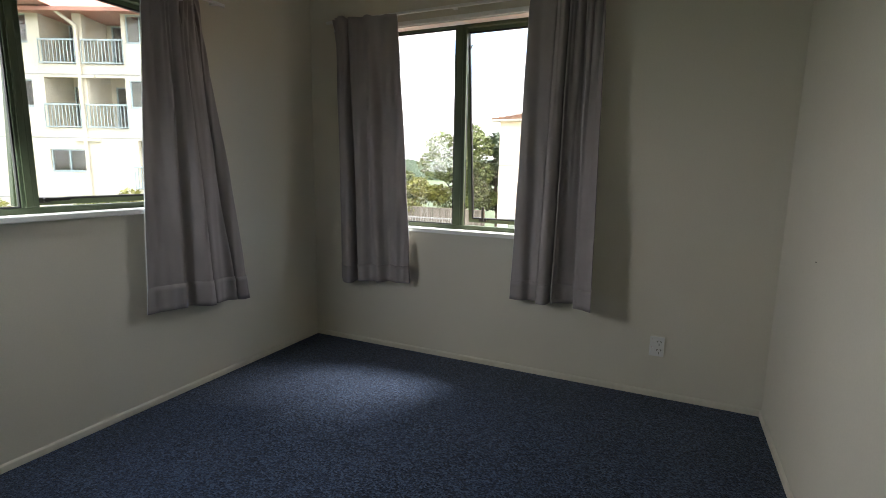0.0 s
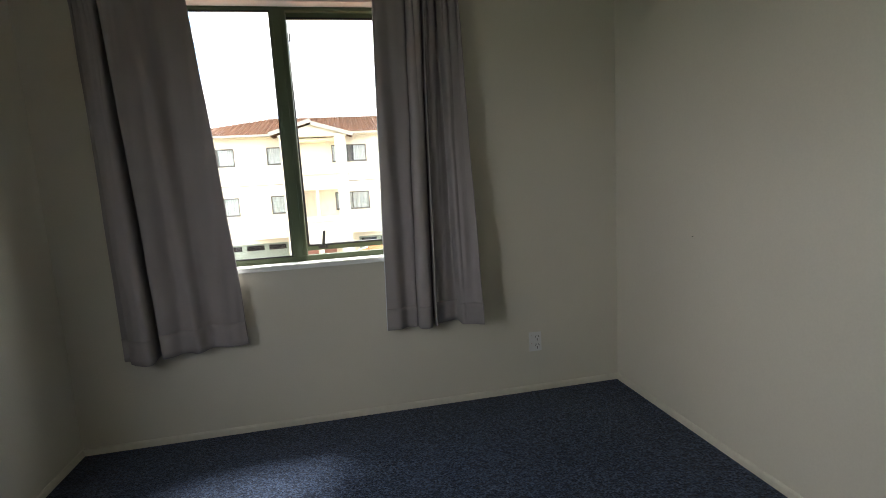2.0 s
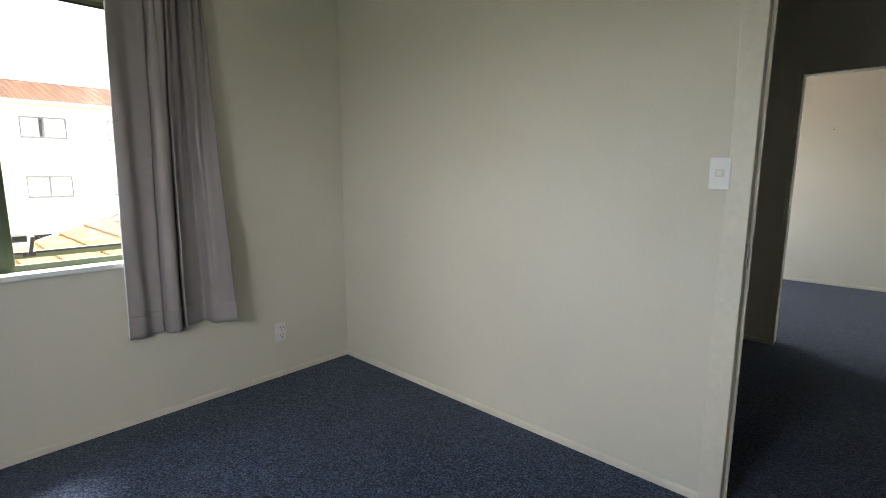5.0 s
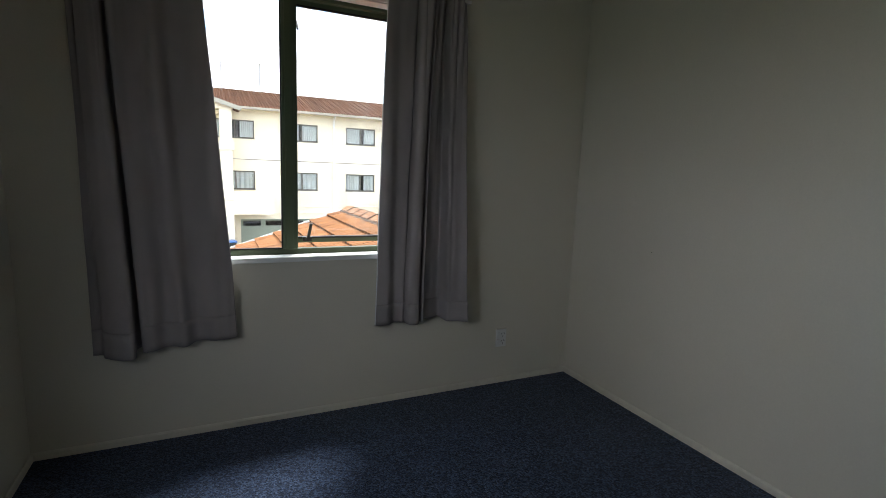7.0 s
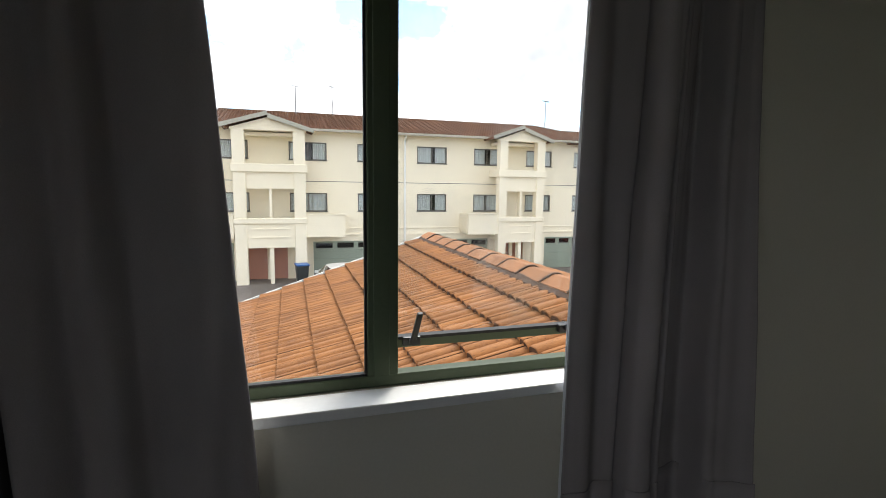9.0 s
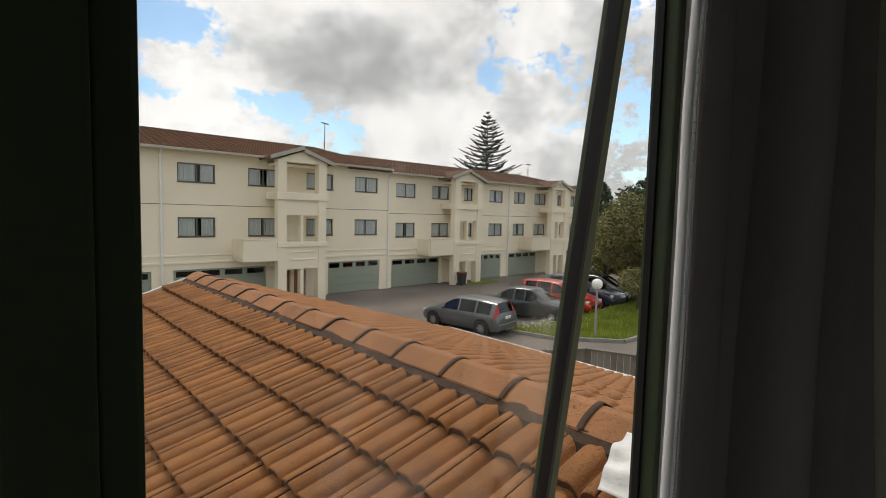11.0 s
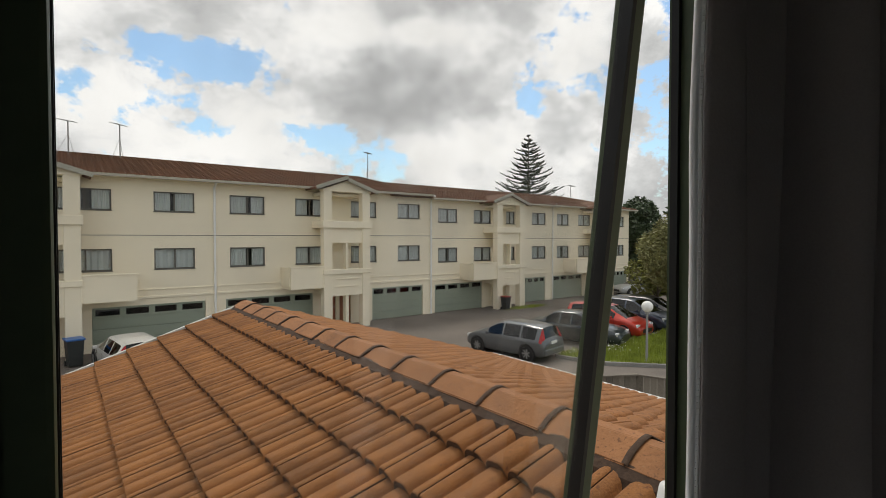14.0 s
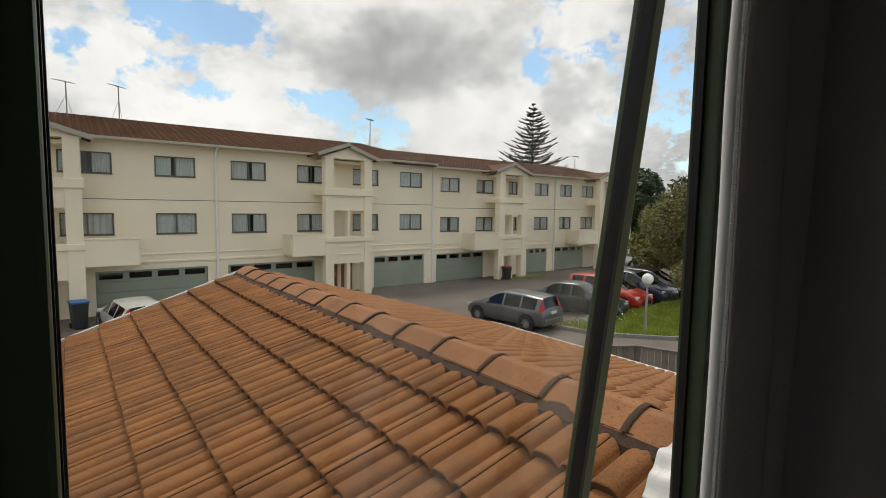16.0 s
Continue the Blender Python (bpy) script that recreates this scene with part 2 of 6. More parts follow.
def speckled(m, dark, pale):
    """Weathered concrete: dark pits, pale lichen flecks and a faint streak of dirt over a base colour."""
    nt = m.node_tree
    b = nt.nodes["Principled BSDF"]
    src = b.inputs["Base Color"].links[0].from_socket
    g = nt.nodes.new("ShaderNodeNewGeometry")
    for scale, lo, hi, col, most in ((46, 0.60, 0.70, dark, 0.65), (120, 0.58, 0.72, dark, 0.5), (30, 0.66, 0.74, pale, 0.5), (3.2, 0.52, 0.75, dark, 0.35)):
        n, r, x = nt.nodes.new("ShaderNodeTexNoise"), nt.nodes.new("ShaderNodeMapRange"), nt.nodes.new("ShaderNodeMixRGB")
        n.inputs["Scale"].default_value, n.inputs["Detail"].default_value = scale, 4
        nt.links.new(g.outputs["Position"], n.inputs["Vector"])
        r.inputs["From Min"].default_value, r.inputs["From Max"].default_value, r.inputs["To Max"].default_value = lo, hi, most
        nt.links.new(n.outputs["Fac"], r.inputs["Value"])
        nt.links.new(r.outputs[0], x.inputs["Fac"])
        nt.links.new(src, x.inputs["Color1"])
        x.inputs["Color2"].default_value = (*col, 1)
        src = x.outputs["Color"]
    nt.links.new(src, b.inputs["Base Color"])
    return m


M_TILE = speckled(mat("terracotta_tile", (0.335, 0.141, 0.044), rough=0.9, var=0.16, fine=85, coarse=5.0, bump=0.7, rand=0.2, tint=(0.265, 0.112, 0.038), dist=0.006), (0.10, 0.045, 0.025), (0.46, 0.26, 0.13))
M_CAP = speckled(mat("ridge_tile", (0.34, 0.155, 0.066), rough=0.9, var=0.16, fine=45, coarse=5, bump=0.7, rand=0.2, dist=0.006), (0.09, 0.045, 0.028), (0.42, 0.27, 0.16))
# tile noses: grime and the shade along each course, both put into the colour
M_GRIME_SHADE = mat("grime_shade_edge", (0.085, 0.045, 0.024), rough=0.95, var=0.4, fine=60, coarse=9, bump=0.4)
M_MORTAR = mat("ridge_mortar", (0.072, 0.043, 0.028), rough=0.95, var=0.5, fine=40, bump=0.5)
M_GUTTER = mat("gutter_paint", (0.42, 0.395, 0.32), rough=0.5, var=0.1, fine=8)
M_FLASH = mat("pale_flashing", (0.62, 0.63, 0.60), rough=0.5, var=0.15, fine=20)
M_GARAGE = mat("sage_garage", (0.275, 0.315, 0.25), rough=0.5, var=0.08, fine=8, coarse=0.8)
M_SALMON = mat("salmon_door", (0.46, 0.22, 0.16), rough=0.6, var=0.1)
M_RUST = mat("rust_door", (0.30, 0.12, 0.06), rough=0.6, var=0.1)
M_FRAME2 = mat("bronze_frame", (0.13, 0.12, 0.10), rough=0.5, var=0.1)
M_FRAMEB = mat("blue_grey_frame", (0.32, 0.40, 0.42), rough=0.5, var=0.1)
M_NET = mat("net_curtain", (0.84, 0.84, 0.82), rough=0.9, var=0.2, fine=14, coarse=6)
# dark colour stands in for the shade of unlit rooms; car seats share it
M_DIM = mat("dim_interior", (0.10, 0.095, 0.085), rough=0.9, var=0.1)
M_ASPH = mat("asphalt", (0.165, 0.142, 0.122), rough=0.9, var=0.3, fine=45, coarse=0.35, bump=0.4)
M_EARTH = mat("earth_grass", (0.075, 0.10, 0.045), rough=0.95, var=0.3, fine=3, coarse=0.1)
M_KERB = mat("concrete_kerb", (0.24, 0.235, 0.22), rough=0.9, var=0.2, fine=18, coarse=2, bump=0.3)
M_GRASS = mat("grass_blades", (0.25, 0.30, 0.035), rough=0.8, var=0.4, fine=12, coarse=1.2)
M_LAWN = mat("lawn_soil", (0.17, 0.21, 0.035), rough=0.95, var=0.35, fine=20, coarse=1.5)
M_TIMBER = mat("weathered_timber", (0.20, 0.175, 0.145), rough=0.9, var=0.3, fine=25, coarse=2, bump=0.4, rand=0.4)
M_BARK = mat("bark", (0.11, 0.085, 0.065), rough=0.95, var=0.3, fine=25, bump=0.5)
M_LEAF = mat("leaf_green", (0.13, 0.155, 0.045), rough=0.6, var=0.45, fine=9, coarse=1.2)
M_LEAF2 = mat("leaf_dark", (0.045, 0.07, 0.028), rough=0.6, var=0.4, fine=8, coarse=0.8)
M_LEAF3 = mat("leaf_yellow", (0.20, 0.20, 0.045), rough=0.6, var=0.4, fine=9, coarse=1.0)
M_LEAF4 = mat("leaf_flowering", (0.19, 0.185, 0.065), rough=0.65, var=0.5, fine=9, coarse=1.1)
M_PINE = mat("pine_needles", (0.035, 0.055, 0.03), rough=0.7, var=0.35, fine=3, coarse=0.3)
M_GLOBE = mat("opal_globe", (0.85, 0.85, 0.82), rough=0.25, var=0.02)
M_BARGE = mat("barge_paint", (0.40, 0.39, 0.325), rough=0.6, var=0.1)
M_POST = mat("grey_post", (0.3, 0.3, 0.29), rough=0.5, var=0.1)
M_TYRE = mat("tyre_rubber", (0.018, 0.018, 0.018), rough=0.85, var=0.2)
M_RIM = mat("alloy_rim", (0.36, 0.36, 0.36), rough=0.4, metal=0.6)
M_LAMPG = mat("headlamp", (0.65, 0.66, 0.67), rough=0.15, var=0.05)
M_TAIL = mat("tail_lamp", (0.42, 0.02, 0.02), rough=0.2, var=0.1)
M_PLATE = mat("number_plate", (0.75, 0.75, 0.72), rough=0.4)
M_BINB = mat("bin_dark", (0.03, 0.035, 0.035), rough=0.5)
M_BLUE = mat("blue_lid", (0.03, 0.14, 0.42), rough=0.4)
M_REDBIN = mat("red_lid", (0.30, 0.04, 0.035), rough=0.5)
M_HILL = mat("far_woods", (0.05, 0.07, 0.045), rough=1.0, var=0.4, fine=0.3, coarse=0.05)
M_BAG = mat("white_sheet", (0.75, 0.75, 0.74), rough=0.45, var=0.1, fine=30, bump=0.3)

# ---- mesh helpers ----
def part(name, bm, material, parent=None, label="", smooth=False):
    me = bpy.data.meshes.new(name)
    if smooth:
        for f in bm.faces:
            f.smooth = True
    bm.to_mesh(me)
    bm.free()
    me.materials.append(material)
    ob = new(name, me)
    if parent is not None:
        ob.parent = parent
    if label:
        ob["label"] = label
    return ob


def shared(name, me, parent, m=None):
    ob = new(name, me)
    ob.parent = parent
    if m is not None:
        ob.matrix_basis = m
    return ob


def thing(name, label, category, at=(0, 0, 0), rz=0.0, group="", kind=""):
    ob = new(name)
    ob.empty_display_size = 0.1
    ob.matrix_basis = pose(*at, 0, 0, rz)
    return tagged(ob, label, category, group, kind)


def box(bm, x0, x1, y0, y1, z0, z1, bev=0.0, m=None):
    vs = [bm.verts.new((x, y, z)) for x in (x0, x1) for y in (y0, y1) for z in (z0, z1)]
    fs = [bm.faces.new([vs[i] for i in f]) for f in ((0, 1, 3, 2), (4, 6, 7, 5), (0, 4, 5, 1), (2, 3, 7, 6), (0, 2, 6, 4), (1, 5, 7, 3))]
    if bev:
        es = list({e for f in fs for e in f.edges})
        r = bmesh.ops.bevel(bm, geom=es, offset=bev, segments=2, affect="EDGES", profile=0.6)
        vs = list({v for f in r["faces"] for v in f.verts} | {v for v in vs if v.is_valid})
    if m is not None:
        for v in vs:
            v.co = m @ v.co
    return vs


def boxes(*rows, bev=0.0):
    bm = bmesh.new()
    for r in rows:
        box(bm, *r, bev=bev)
    return bm


def cyl(bm, p0, p1, r0, r1=None, seg=12, caps=True):
    r1 = r0 if r1 is None else r1
    p0, p1 = Vector(p0), Vector(p1)
    q = (p1 - p0).to_track_quat("Z", "Y")
    rings = []
    for p, r in ((p0, r0), (p1, r1)):
        rings.append([bm.verts.new(p + q @ Vector((r * math.cos(a), r * math.sin(a), 0))) for a in [2 * math.pi * k / seg for k in range(seg)]])
    for k in range(seg):
        bm.faces.new((rings[0][k], rings[0][(k + 1) % seg], rings[1][(k + 1) % seg], rings[1][k]))
    if caps:
        bm.faces.new(rings[0][::-1])
        bm.faces.new(rings[1])
    return rings


def ball(bm, c, r, u=16, v=10, sz=1.0):
    bmesh.ops.create_uvsphere(bm, u_segments=u, v_segments=v, radius=1.0, matrix=Matrix.Translation(c) @ Matrix.Diagonal((r, r, r * sz, 1)))


def wall_bm(u0, u1, v0, v1, holes, thick, o, ud, nd):
    """A slab in the plane of ud and z from o, holes (u0, u1, v0, v1) cut through, thickness along nd."""
    us = sorted({u0, u1, *[h[0] for h in holes], *[h[1] for h in holes]})
    vs = sorted({v0, v1, *[h[2] for h in holes], *[h[3] for h in holes]})
    us, vs = [u for u in us if u0 <= u <= u1], [v for v in vs if v0 <= v <= v1]
    o, ud, nd = Vector(o), Vector(ud), Vector(nd)
    bm, grid = bmesh.new(), {}

    def solid(i, j):
        if not (0 <= i < len(us) - 1 and 0 <= j < len(vs) - 1):
            return False
        cu, cv = (us[i] + us[i + 1]) / 2, (vs[j] + vs[j + 1]) / 2
        return not any(h[0] < cu < h[1] and h[2] < cv < h[3] for h in holes)

    def vert(i, j, k):
        if (i, j, k) not in grid:
            grid[i, j, k] = bm.verts.new(o + ud * us[i] + Vector((0, 0, vs[j])) + nd * thick * k)
        return grid[i, j, k]
    for i in range(len(us) - 1):
        for j in range(len(vs) - 1):
            if solid(i, j):
                bm.faces.new((vert(i, j, 0), vert(i + 1, j, 0), vert(i + 1, j + 1, 0), vert(i, j + 1, 0)))
                bm.faces.new((vert(i, j, 1), vert(i, j + 1, 1), vert(i + 1, j + 1, 1), vert(i + 1, j, 1)))
                for di, dj, a, b in ((-1, 0, (i, j), (i, j + 1)), (1, 0, (i + 1, j), (i + 1, j + 1)), (0, -1, (i, j), (i + 1, j)), (0, 1, (i, j + 1), (i + 1, j + 1))):
                    if not solid(i + di, j + dj):
                        bm.faces.new((vert(*a, 0), vert(*b, 0), vert(*b, 1), vert(*a, 1)))
    bmesh.ops.recalc_face_normals(bm, faces=bm.faces)
    return bm


def struct(name, bm, material, label, category, smooth=False):
    return tagged(part(name, bm, material, None, "", smooth), label, category, "", "structure")

# ---- the bedroom, hall and far room ----
W, CEIL, SOUTH, T = 2.898, 2.60, -3.55, 0.118
WX0, WX1, WZ0, WZ1 = 0.44, 1.850, 0.862, 2.152          # north window opening
VY0, VY1, VZ0, VZ1 = -2.45, -0.98, 1.03, 2.06           # west window opening
DY0, DY1, DH = -3.2, -2.42, 2.0                          # bedroom doorway
HX, FX = 5.24, 8.05                                      # hall's far wall, far room's end wall

struct("floor", boxes((-T, W + 0.1, SOUTH - 0.1, T, -0.12, 0.0), (W + 0.1, FX + 0.1, SOUTH - 1.2, T, -0.12, 0.0), (W, W + 0.1, SOUTH - 1.2, SOUTH - 0.1, -0.12, 0.0)), M_CARPET, "dark navy blue loop-pile carpet flecked with paler blue", "carpet")
struct("ceiling", boxes((-T, W + 0.1, SOUTH - 0.1, T, CEIL, CEIL + 0.12), (W + 0.1, FX + 0.1, SOUTH - 1.2, T, CEIL, CEIL + 0.12), (W, W + 0.1, SOUTH - 1.2, SOUTH - 0.1, CEIL, CEIL + 0.12)), M_CEIL, "plain off-white painted ceiling", "ceiling")
# the second opening is out of view, added to light the far room
struct("wall_north", wall_bm(-T, FX + 0.1, 0.0, CEIL, [(WX0, WX1, WZ0, WZ1), (5.9, 7.5, 0.85, 2.1)], T, (0, 0, 0), (1, 0, 0), (0, 1, 0)), M_WALL, "cream painted plasterboard wall with an aluminium window", "wall")
struct("wall_west", wall_bm(SOUTH - 0.1, 0.0, 0.0, CEIL, [(VY0, VY1, VZ0, VZ1)], T, (0, 0, 0), (0, 1, 0), (-1, 0, 0)), M_WALL, "cream painted plasterboard wall with an aluminium window", "wall")
struct("wall_east", wall_bm(SOUTH - 0.1, 0.0, 0.0, CEIL, [(DY0, DY1, -0.1, DH)], 0.1, (W, 0, 0), (0, 1, 0), (1, 0, 0)), M_WALL, "cream painted plasterboard wall with an open doorway", "wall")
struct("wall_south", boxes((-T, W, SOUTH - 0.1, SOUTH, 0, CEIL)), M_WALL, "plain cream painted wall", "wall")
struct("wall_hall_north", boxes((W + 0.1, HX, -1.75, -1.65, 0, CEIL)), M_WALL, "cream painted hall wall in shade", "wall")
struct("wall_hall_south", boxes((W + 0.1, FX, -4.75, -4.65, 0, CEIL)), M_WALL, "cream painted hall wall in shade", "wall")
struct("wall_hall_west", boxes((W, W + 0.1, -4.65, SOUTH - 0.1, 0, CEIL)), M_WALL, "cream painted hall wall in shade", "wall")
struct("wall_hall_east", wall_bm(-4.65, 0.0, 0.0, CEIL, [(-2.99, -2.24, -0.1, 2.0)], 0.1, (HX, 0, 0), (0, 1, 0), (1, 0, 0)), M_WALL, "cream painted hall wall with an open doorway", "wall")
struct("wall_far_room", boxes((FX, FX + 0.1, -4.65, 0, 0, CEIL)), M_WALL, "pale cream wall of the room across the hall", "wall")
struct("wall_far_room_south", boxes((HX + 0.1, FX, -3.75, -3.65, 0, CEIL)), M_WALL, "pale cream wall of the room across the hall", "wall")
struct("wall_closet_north", boxes((W + 0.1, HX, -0.1, 0, 0, CEIL)), M_WALL, "plain cream wall", "wall")


def skirting(name, a, b, n):
    """A low skirting board along a-b, standing out along n."""
    a, b, n = Vector((*a, 0)), Vector((*b, 0)), Vector((*n, 0))
    bm = bmesh.new()
    prof = [(0, 0), (0.011, 0), (0.011, 0.027), (0.006, 0.034), (0, 0.034)]
    rings = [[bm.verts.new(p + n * d + Vector((0, 0, h))) for d, h in prof] for p in (a, b)]
    for k in range(5):
        bm.faces.new((rings[0][k], rings[0][(k + 1) % 5], rings[1][(k + 1) % 5], rings[1][k]))
    bm.faces.new(rings[0]), bm.faces.new(rings[1][::-1])
    bmesh.ops.recalc_face_normals(bm, faces=bm.faces)
    return struct(name, bm, M_TRIM, "low cream painted timber skirting board", "skirting")


skirting("baseboard_north", (0.0, 0.0), (W, 0.0), (0, -1))
skirting("baseboard_west", (0.0, SOUTH), (0.0, -0.011), (1, 0))
skirting("baseboard_east", (W, DY1 + 0.062), (W, -0.011), (-1, 0))
skirting("baseboard_south", (0.011, SOUTH), (W, SOUTH), (0, 1))
skirting("baseboard_far_room", (FX, -3.65), (FX, 0), (-1, 0))
skirting("baseboard_hall_east", (HX, -2.2), (HX, -1.75), (-1, 0))
skirting("baseboard_hall_east_south", (HX, -4.65), (HX, -3.03), (-1, 0))

# doorway lining of the bedroom, with the strike plate
dj = tagged(new("door_frame_bedroom"), "cream painted timber doorway lining with a worn strike", "door frame", "", "structure")
part("jamb", boxes((W - 0.008, W + 0.108, DY1 - 0.02, DY1 + 0.062, 0, DH + 0.03), bev=0.004), M_TRIM, dj)
part("jamb", boxes((W - 0.008, W + 0.108, DY0 - 0.036, DY0 + 0.02, 0, DH + 0.03), bev=0.004), M_TRIM, dj)
part("head", boxes((W - 0.008, W + 0.108, DY0 + 0.02, DY1 - 0.02, DH - 0.02, DH + 0.03), bev=0.004), M_TRIM, dj)
part("strike_plate", boxes((W + 0.02, W + 0.05, DY1 - 0.024, DY1 - 0.0195, 0.97, 1.06)), M_STEEL, dj, "small steel strike plate")
part("stop", boxes((W + 0.04, W + 0.052, DY1 - 0.032, DY1 - 0.0205, 0, DH - 0.02)), M_TRIM, dj)

# doorway and door of the room across the hall
dj2 = tagged(new("door_frame_hall"), "narrow painted timber lining of the far doorway", "door frame", "", "structure")
part("jamb", boxes((HX - 0.006, HX + 0.106, -2.245, -2.215, 0, 2.02), bev=0.003), M_TRIM, dj2)
part("jamb", boxes((HX - 0.006, HX + 0.106, -3.015, -2.985, 0, 2.02), bev=0.003), M_TRIM, dj2)
part("head", boxes((HX - 0.006, HX + 0.106, -2.985, -2.245, 1.99, 2.02), bev=0.003), M_TRIM, dj2)
door = tagged(thing("door_1", "white painted flush door standing open, brass knob", "door", (HX + 0.1, -2.975, 0), 4), kind="structure")
leaf = part("leaf", boxes((0.0, 0.74, -0.0, 0.036, 0.012, 1.985), bev=0.002), M_DOOR, door)
bm = bmesh.new()
cyl(bm, (0.68, 0.036, 1.0), (0.68, 0.046, 1.0), 0.03, seg=20)
cyl(bm, (0.68, 0.046, 1.0), (0.68, 0.075, 1.0), 0.011)
ball(bm, (0.68, 0.092, 1.0), 0.026, 16, 10)
part("knob", bm, M_BRASS, door, "polished brass knob", True)
for z in (0.2, 1.75):
    part("hinge", boxes((-0.012, 0.004, 0.036, 0.046, z, z + 0.09)), M_STEEL, door, "steel butt hinge")
bm = bmesh.new()
cyl(bm, (FX - 0.012, -2.21, 1.78), (FX, -2.21, 1.785), 0.006, seg=8)
tagged(part("nail", bm, M_BLACK), "small dark nail in the cream wall", "nail")


# ---- aluminium windows ----
def handle(parent, x, y, z, folded=False):
    """An upright cockspur handle on a sash rail."""
    h = part("handle", boxes((x - 0.028, x + 0.024, y - 0.018, y, z - 0.012, z + 0.014), bev=0.004), M_BLACK, parent, "black cockspur handle")
    bm = bmesh.new()
    vs = box(bm, -0.007, 0.009, -0.016, -0.004, 0.0, 0.092, bev=0.003)
    for v in vs:
        v.co.x += 0.012 * (v.co.z / 0.092) ** 2
    bmesh.ops.transform(bm, matrix=pose(x, y - 0.012, z + 0.006, 12, 80 if folded else 0, 0), verts=bm.verts)
    part("lever", bm, M_BLACK, h)
    bm = bmesh.new()
    cyl(bm, (x, y - 0.03, z + 0.004), (x, y, z + 0.004), 0.011, seg=14)
    part("spindle", bm, M_BLACK, h)


def sash(parent, w, h, x0, z1, tilt, y, stays=True):
    """A top-hung sash, w by h, hung at x0, z1 and swung out by tilt degrees."""
    p = new("sash")
    p.parent = parent
    p.matrix_basis = pose(x0, y, z1, tilt, 0, 0)
    b = 0.030
    rail = boxes((0, w, 0, 0.032, -h, -h + b), (0, w, 0, 0.032, -b, 0), (0, b, 0, 0.032, -h + b, -b), (w - b, w, 0, 0.032, -h + b, -b), bev=0.004)
    part("sash_frame", rail, M_ALU, p)
    part("gasket", boxes((b - 0.005, b + 0.004, -0.0015, 0.02, -h + b, -b), (w - b - 0.004, w - b + 0.005, -0.0015, 0.02, -h + b, -b), (b, w - b, -0.0015, 0.02, -h + b - 0.005, -h + b + 0.004), (b, w - b, -0.0015, 0.02, -b - 0.004, -b + 0.005)), M_GASKET, p)
    g = part("pane", boxes((b, w - b, 0.013, 0.017, -h + b, -b)), M_DIRT_HAZE, p)
    g.visible_shadow = False
    return p


def window(name, label, w, h, mull, sash_side, tilt, m, folded=False, mm=0.064):
    """Frame in local x (along the wall), y (outwards), z up, from the opening's lower corner."""
    o = tagged(new(name), label, "window", "", "structure")
    o.matrix_basis = m
    y0, y1, f = 0.078, 0.116, 0.03
    part("window_frame", boxes((0, w, y0, y1, 0, f), (0, w, y0, y1, h - f, h), (0, f, y0, y1, f, h - f), (w - f, w, y0, y1, f, h - f), bev=0.004), M_ALU, o)
    part("mullion", boxes((mull, mull + mm, y0 - 0.004, y1, f, h - f), bev=0.004), M_ALU, o)
    part("mullion_bead", boxes((mull + 0.014, mull + mm - 0.022, y0 - 0.009, y0 - 0.0035, f, h - f), bev=0.002), M_ALU, o)
    fx0, fx1 = (f, mull) if sash_side == "high" else (mull + mm, w - f)
    sx0, sx1 = (mull + mm, w - f) if sash_side == "high" else (f, mull)
    g = part("pane", boxes((fx0, fx1, 0.086, 0.091, f, h - f)), M_GLASS, o)
    g.visible_shadow = False
    part("gasket", boxes((fx0, fx0 + 0.006, 0.08, 0.094, f, h - f), (fx1 - 0.006, fx1, 0.08, 0.094, f, h - f), (fx0, fx1, 0.08, 0.094, f, f + 0.006), (fx0, fx1, 0.08, 0.094, h - f - 0.006, h - f)), M_GASKET, o)
    part("gasket", boxes((sx0 - 0.006, sx0 + 0.001, y0 + 0.02, y0 + 0.03, f, h - f), (sx1 - 0.007, sx1, y0 + 0.02, y0 + 0.03, f, h - f)), M_GASKET, o)
    s = sash(o, sx1 - sx0 + 0.038, h - 2 * f + 0.012, sx0 - 0.033, h - f + 0.006, tilt, y1 + 0.002)
    L = h - 2 * f - 0.008
    for xx in (0.11, sx1 - sx0 - 0.062):
        handle(s, xx, 0.0, -L + 0.004, folded)
    for xx in (sx0 + 0.01, sx1 - 0.01):
        bm = bmesh.new()
        cyl(bm, (xx, 0.1, h - 0.17), (xx, 0.1 + 0.30 * math.sin(radians(tilt)) + 0.012, h - 0.12), 0.005, seg=6)
        part("stay", bm, M_BLACK, o, "black friction stay")
    # painted timber reveal and sill board
    part("reveal", boxes((-0.001, 0.012, 0.001, y0, 0.0, h), (w - 0.012, w + 0.001, 0.001, y0, 0.0, h), (0.012, w - 0.012, 0.001, y0, h - 0.012, h + 0.001)), M_SILL, o)
    part("architrave", boxes((-0.03, w + 0.03, -0.012, 0.0, h - 0.006, h + 0.022), bev=0.003), M_SILL, o)
    part("window_sill", boxes((-0.03, w + 0.03, -0.026, 0.062, -0.022, 0.004), bev=0.004), M_SILL, o, "white painted sill board")
    return o


win2 = window("window_1", "green aluminium window, top-hung sash swung open", WX1 - WX0, WZ1 - WZ0, 1.076 - WX0, "high", 6.6, pose(WX0, 0, WZ0), mm=0.075)
win1 = window("window_2", "green aluminium window, top-hung sash slightly open", VY1 - VY0, VZ1 - VZ0, 0.68, "high", 5.0, pose(0, VY0, VZ0, 0, 0, 90), True)


